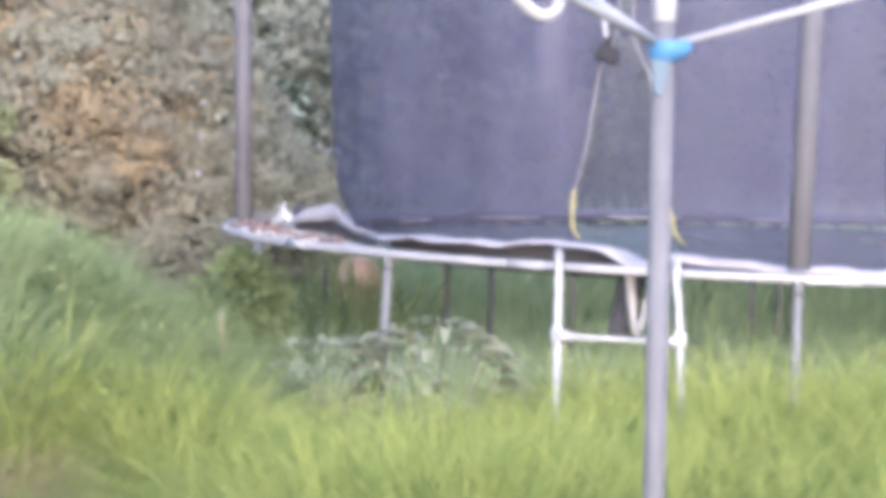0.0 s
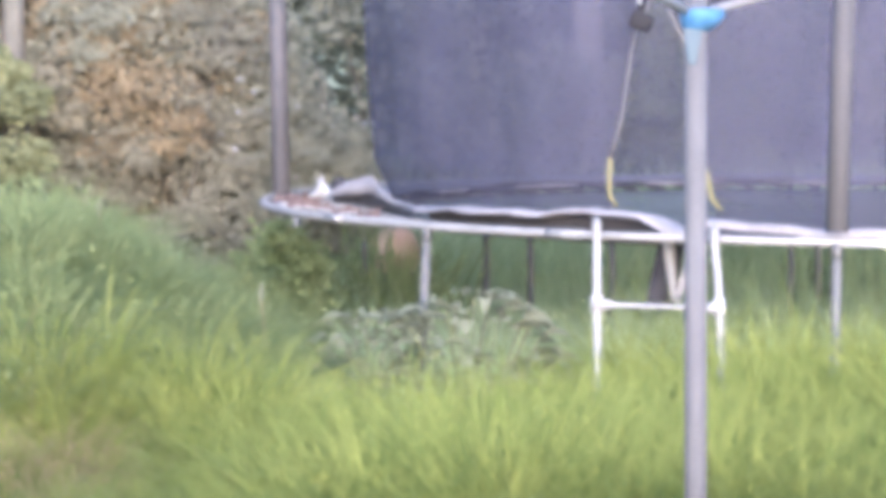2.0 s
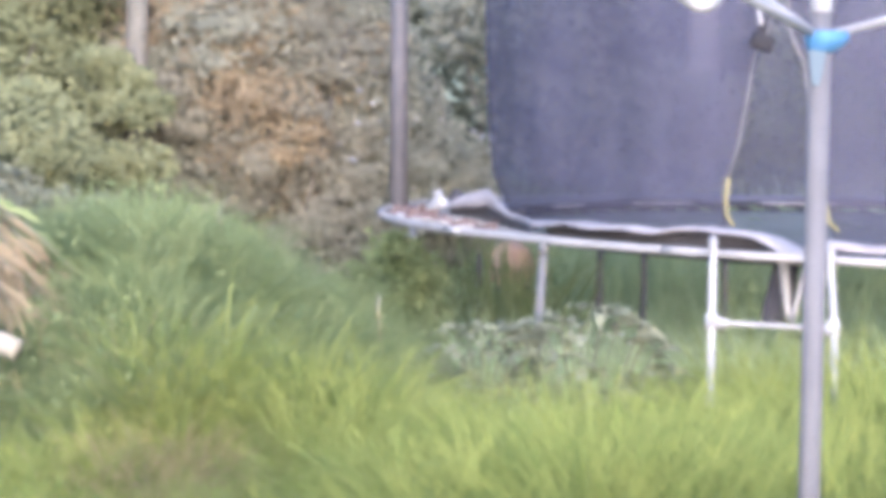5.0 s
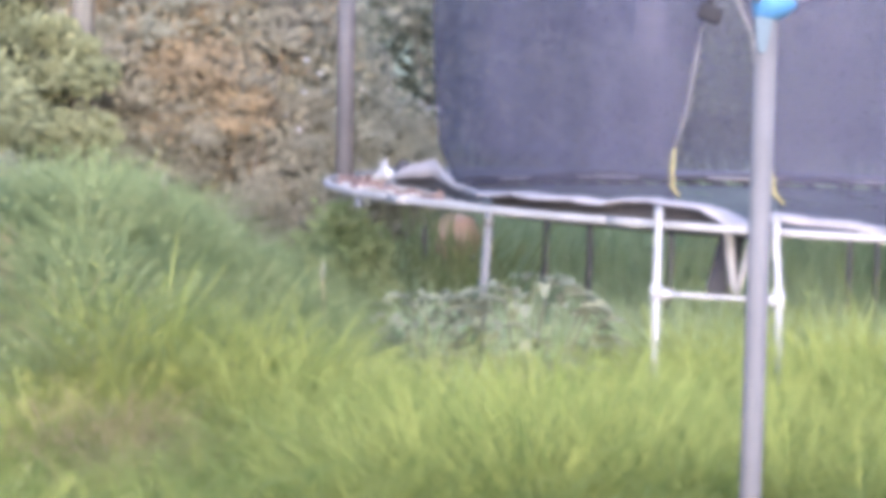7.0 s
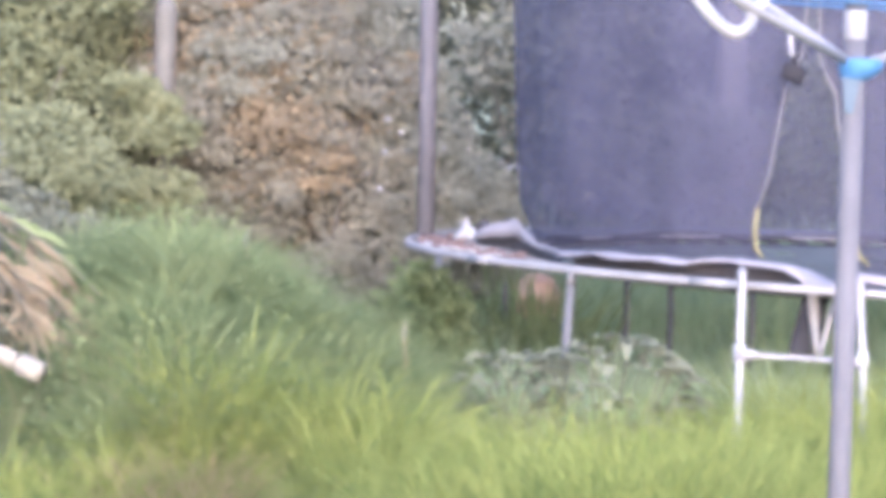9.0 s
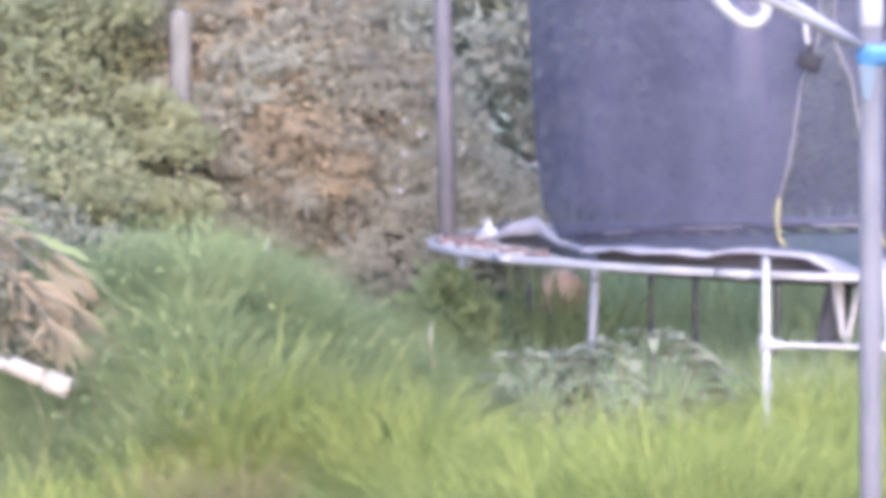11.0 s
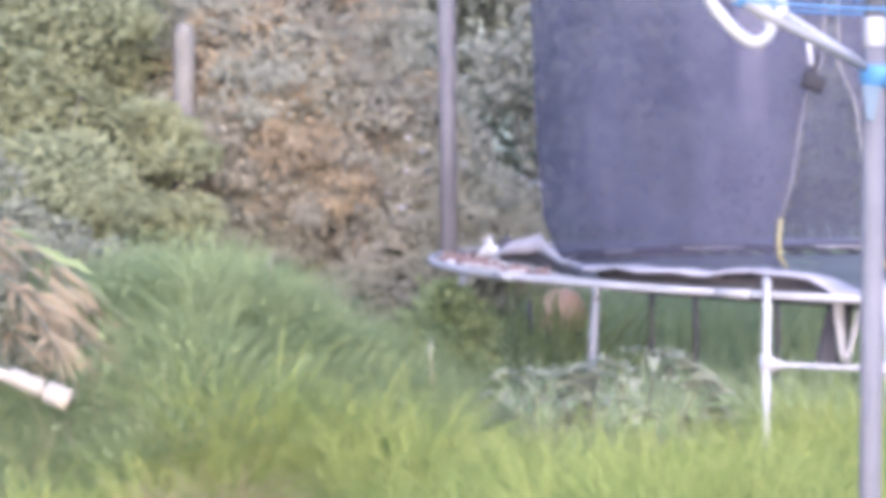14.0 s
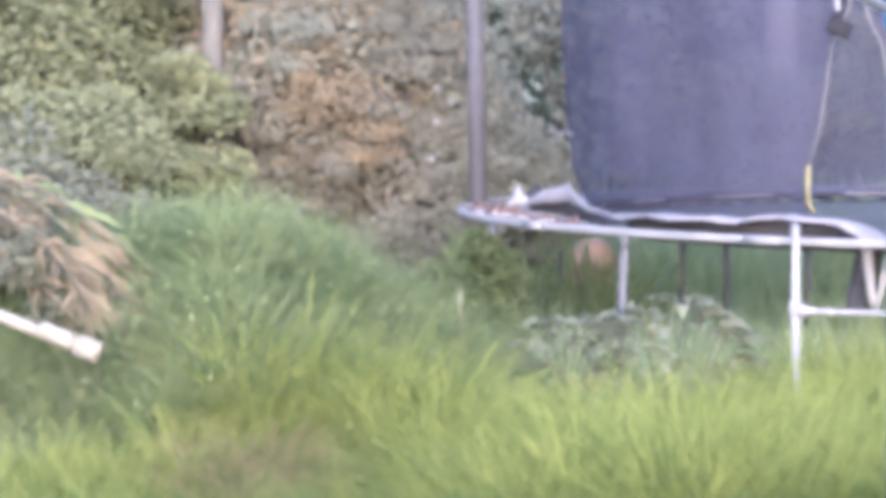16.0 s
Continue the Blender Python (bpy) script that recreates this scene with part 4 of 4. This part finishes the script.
def build_pipe():
    a, b = Vector((-2.35, 9.62, 0.93)), Vector((-1.55, 9.4, 0.63))
    root = thing("pipe", b, "cream plastic drain pipe lying on the grassy bank", "pipe")
    line = [(a - b) * (1 - k / 8) + Vector((0, 0, -0.012 * math.sin(k / 8 * math.pi))) for k in range(9)]
    rod("tube", line, 0.0175, M_CREAM, root, "cream plastic tube", seg=14)
    d = (a - b).normalized()
    bm = tube(bmesh.new(), [d * 0.075, d * 0.068, d * 0.01, d * 0.0, d * 0.004, d * 0.05], [0.022, 0.0315, 0.0315, 0.030, 0.024, 0.021], 16, caps=False)
    part("socket", bm, M_CREAM, root, "wider pipe socket")
    rod("socket", [d * 0.19, d * 0.175, d * 0.09, d * 0.08], [0.018, 0.0255, 0.0255, 0.018], M_CREAM, root, seg=14)


def build_heap():
    """Dead fronds lying over the bank, with leaflets along a bent stem."""
    rng = np.random.default_rng(21)
    lines = [[(-2.25, 10.35, 1.12), (-1.95, 10.2, 1.05), (-1.76, 10.12, 0.93), (-1.62, 10.0, 0.80), (-1.52, 9.9, 0.70)],
             [(-2.35, 10.3, 1.0), (-2.0, 10.15, 0.97), (-1.80, 10.08, 0.86), (-1.66, 9.96, 0.74), (-1.58, 9.88, 0.64)],
             [(-2.3, 10.2, 0.88), (-1.98, 10.05, 0.86), (-1.82, 9.98, 0.78), (-1.72, 9.9, 0.68)],
             [(-2.2, 10.4, 1.15), (-1.9, 10.28, 1.02), (-1.7, 10.2, 0.86), (-1.6, 10.1, 0.72)]]
    for k in range(10):
        shift = Vector((rng.normal(0, 0.05), rng.normal(0, 0.05), rng.normal(-0.03, 0.035))) if k > 3 else Vector()
        pts = [Vector(p) + shift * (0.5 + 0.3 * i) for i, p in enumerate(lines[k % 4])]
        base = pts[-1]
        root = thing("dead_frond", base, "dead tan frond with curled leaflets lying on the bank", "frond", "dead fronds on the bank")
        line = [p - base for p in bend(pts, 7)]
        rod("stem", line, list(np.linspace(0.005, 0.002, len(line))), M_BROWN, root, seg=6)
        tone = (M_DRY, M_DRY, M_BANK)[(0, 1, 0, 2, 1, 0, 1, 0, 2, 1)[k]]
        for p, q in zip(line[1:], line[2:]):
            for turn in (-1, 1):
                d = (q - p).normalized()
                side = d.cross(Vector((0, 0, 1))).normalized() * turn
                if rng.random() < 0.35:
                    continue
                tip = p + side * rng.uniform(0.02, 0.10) + d * rng.uniform(0.04, 0.17) + Vector((0, rng.uniform(-0.05, 0.05), rng.uniform(-0.08, 0.035)))
                mid = p.lerp(tip, 0.5) + Vector((0, 0, 0.015))
                w = side * rng.uniform(0.004, 0.010) + Vector((0, 0, rng.uniform(0.003, 0.012)))
                bm = bmesh.new()
                a, b, c, e, f = (bm.verts.new(v) for v in (p, mid + w, mid - w, tip, mid + Vector((0, 0, -0.008))))
                for tri in ((a, b, f), (a, f, c), (b, e, f), (f, e, c)):
                    bm.faces.new(tri)
                part("leaflet", bm, tone, root)
    shrub(41, (-2.15, 10.5), [(-2.2, 10.5, 0.92, 0.2), (-2.0, 10.45, 0.80, 0.17), (-2.4, 10.4, 0.85, 0.22), (-1.85, 10.4, 0.72, 0.13), (-1.75, 9.98, 0.70, 0.09), (-1.86, 10.0, 0.84, 0.09), (-1.64, 9.92, 0.60, 0.08)],
          6000, 0.036, M_DARK, "low green bush behind dead fronds on the bank", 6)


def build_weed():
    rng = np.random.default_rng(31)
    for x0, y0, n, size, top in ((-0.03, 10.33, 120, 0.085, 0.6), (-0.33, 10.42, 64, 0.08, 0.45), (0.2, 10.36, 46, 0.08, 0.42), (0.74, 10.2, 34, 0.075, 0.45)):
        gz = float(ground_z(x0, y0))
        root = thing("weed", (x0, y0, gz), "broad-leaved grey-green weed growing beside the trampoline", "plant", "broad-leaved weeds")
        for i in range(n):
            az = rng.uniform(0, 2 * math.pi)
            u = rng.random() ** 0.8
            reach, z = (0.20 * math.sqrt(1 - u * u) + 0.03 * rng.random()) * top / 0.54, top * (0.45 + 0.5 * u) - 0.03
            o = Vector((math.cos(az), math.sin(az) * 0.7, 0))
            a, b = o * reach * 0.3, o * reach + Vector((0, 0, z))
            if i % 3 == 0:
                rod("stalk", bend([a, a.lerp(b, 0.5) + o * -0.03, b], 3), 0.003, M_WEED, root, seg=5)
            s = size * rng.uniform(0.7, 1.25)
            turn, drop = az + rng.normal(0, 0.8), rng.uniform(0.05, 0.5)
            o = Vector((math.cos(turn), math.sin(turn) * 0.8, 0))
            sd = (Vector((-o.y, o.x, 0)) + Vector((0, 0, rng.normal(0, 0.3)))).normalized()
            bm = bmesh.new()
            rows = []
            for k in range(6):
                t = k / 5
                w = s * 0.22 * math.sin(math.pi * min(0.98, 0.08 + 0.9 * t)) ** 0.8
                c = b + o * s * t + Vector((0, 0, 0.18 * s * math.sin(t * 2.2) - drop * s * t * t))
                rows.append([bm.verts.new(c + sd * w + Vector((0, 0, w * 0.25))), bm.verts.new(c), bm.verts.new(c - sd * w + Vector((0, 0, w * 0.25)))])
            for r, q in zip(rows, rows[1:]):
                bm.faces.new((r[0], r[1], q[1], q[0]))
                bm.faces.new((r[1], r[2], q[2], q[1]))
            part("leaf", bm, M_WEED, root)


def build_seed_heads():
    for x, y, z in ((-0.633, 10.2, 0.74), (-1.14, 10.6, 0.97)):
        gz = float(ground_z(x, y))
        root = thing("seed_head", (x, y, gz), "pale dry seed head on a thin stalk in the grass", "plant", "seed heads in the grass")
        h = z - gz
        rod("stalk", bend([(0.02, 0, 0), (0.01, 0, h * 0.6), (0, 0, h)], 4), 0.003, M_STRAW, root, seg=5)
        rod("head", [(0, 0, h - 0.05), (0, 0, h - 0.035), (0.002, 0, h - 0.012), (0.004, 0, h + 0.012)], [0.003, 0.008, 0.009, 0.003], M_WEED, root, seg=7)



build_ground()
build_trampoline()
build_ladder()
build_clothesline()
build_planting()
build_post()
build_stakes()
build_ball()
build_pipe()
build_heap()
build_weed()
build_seed_heads()
build_grass()
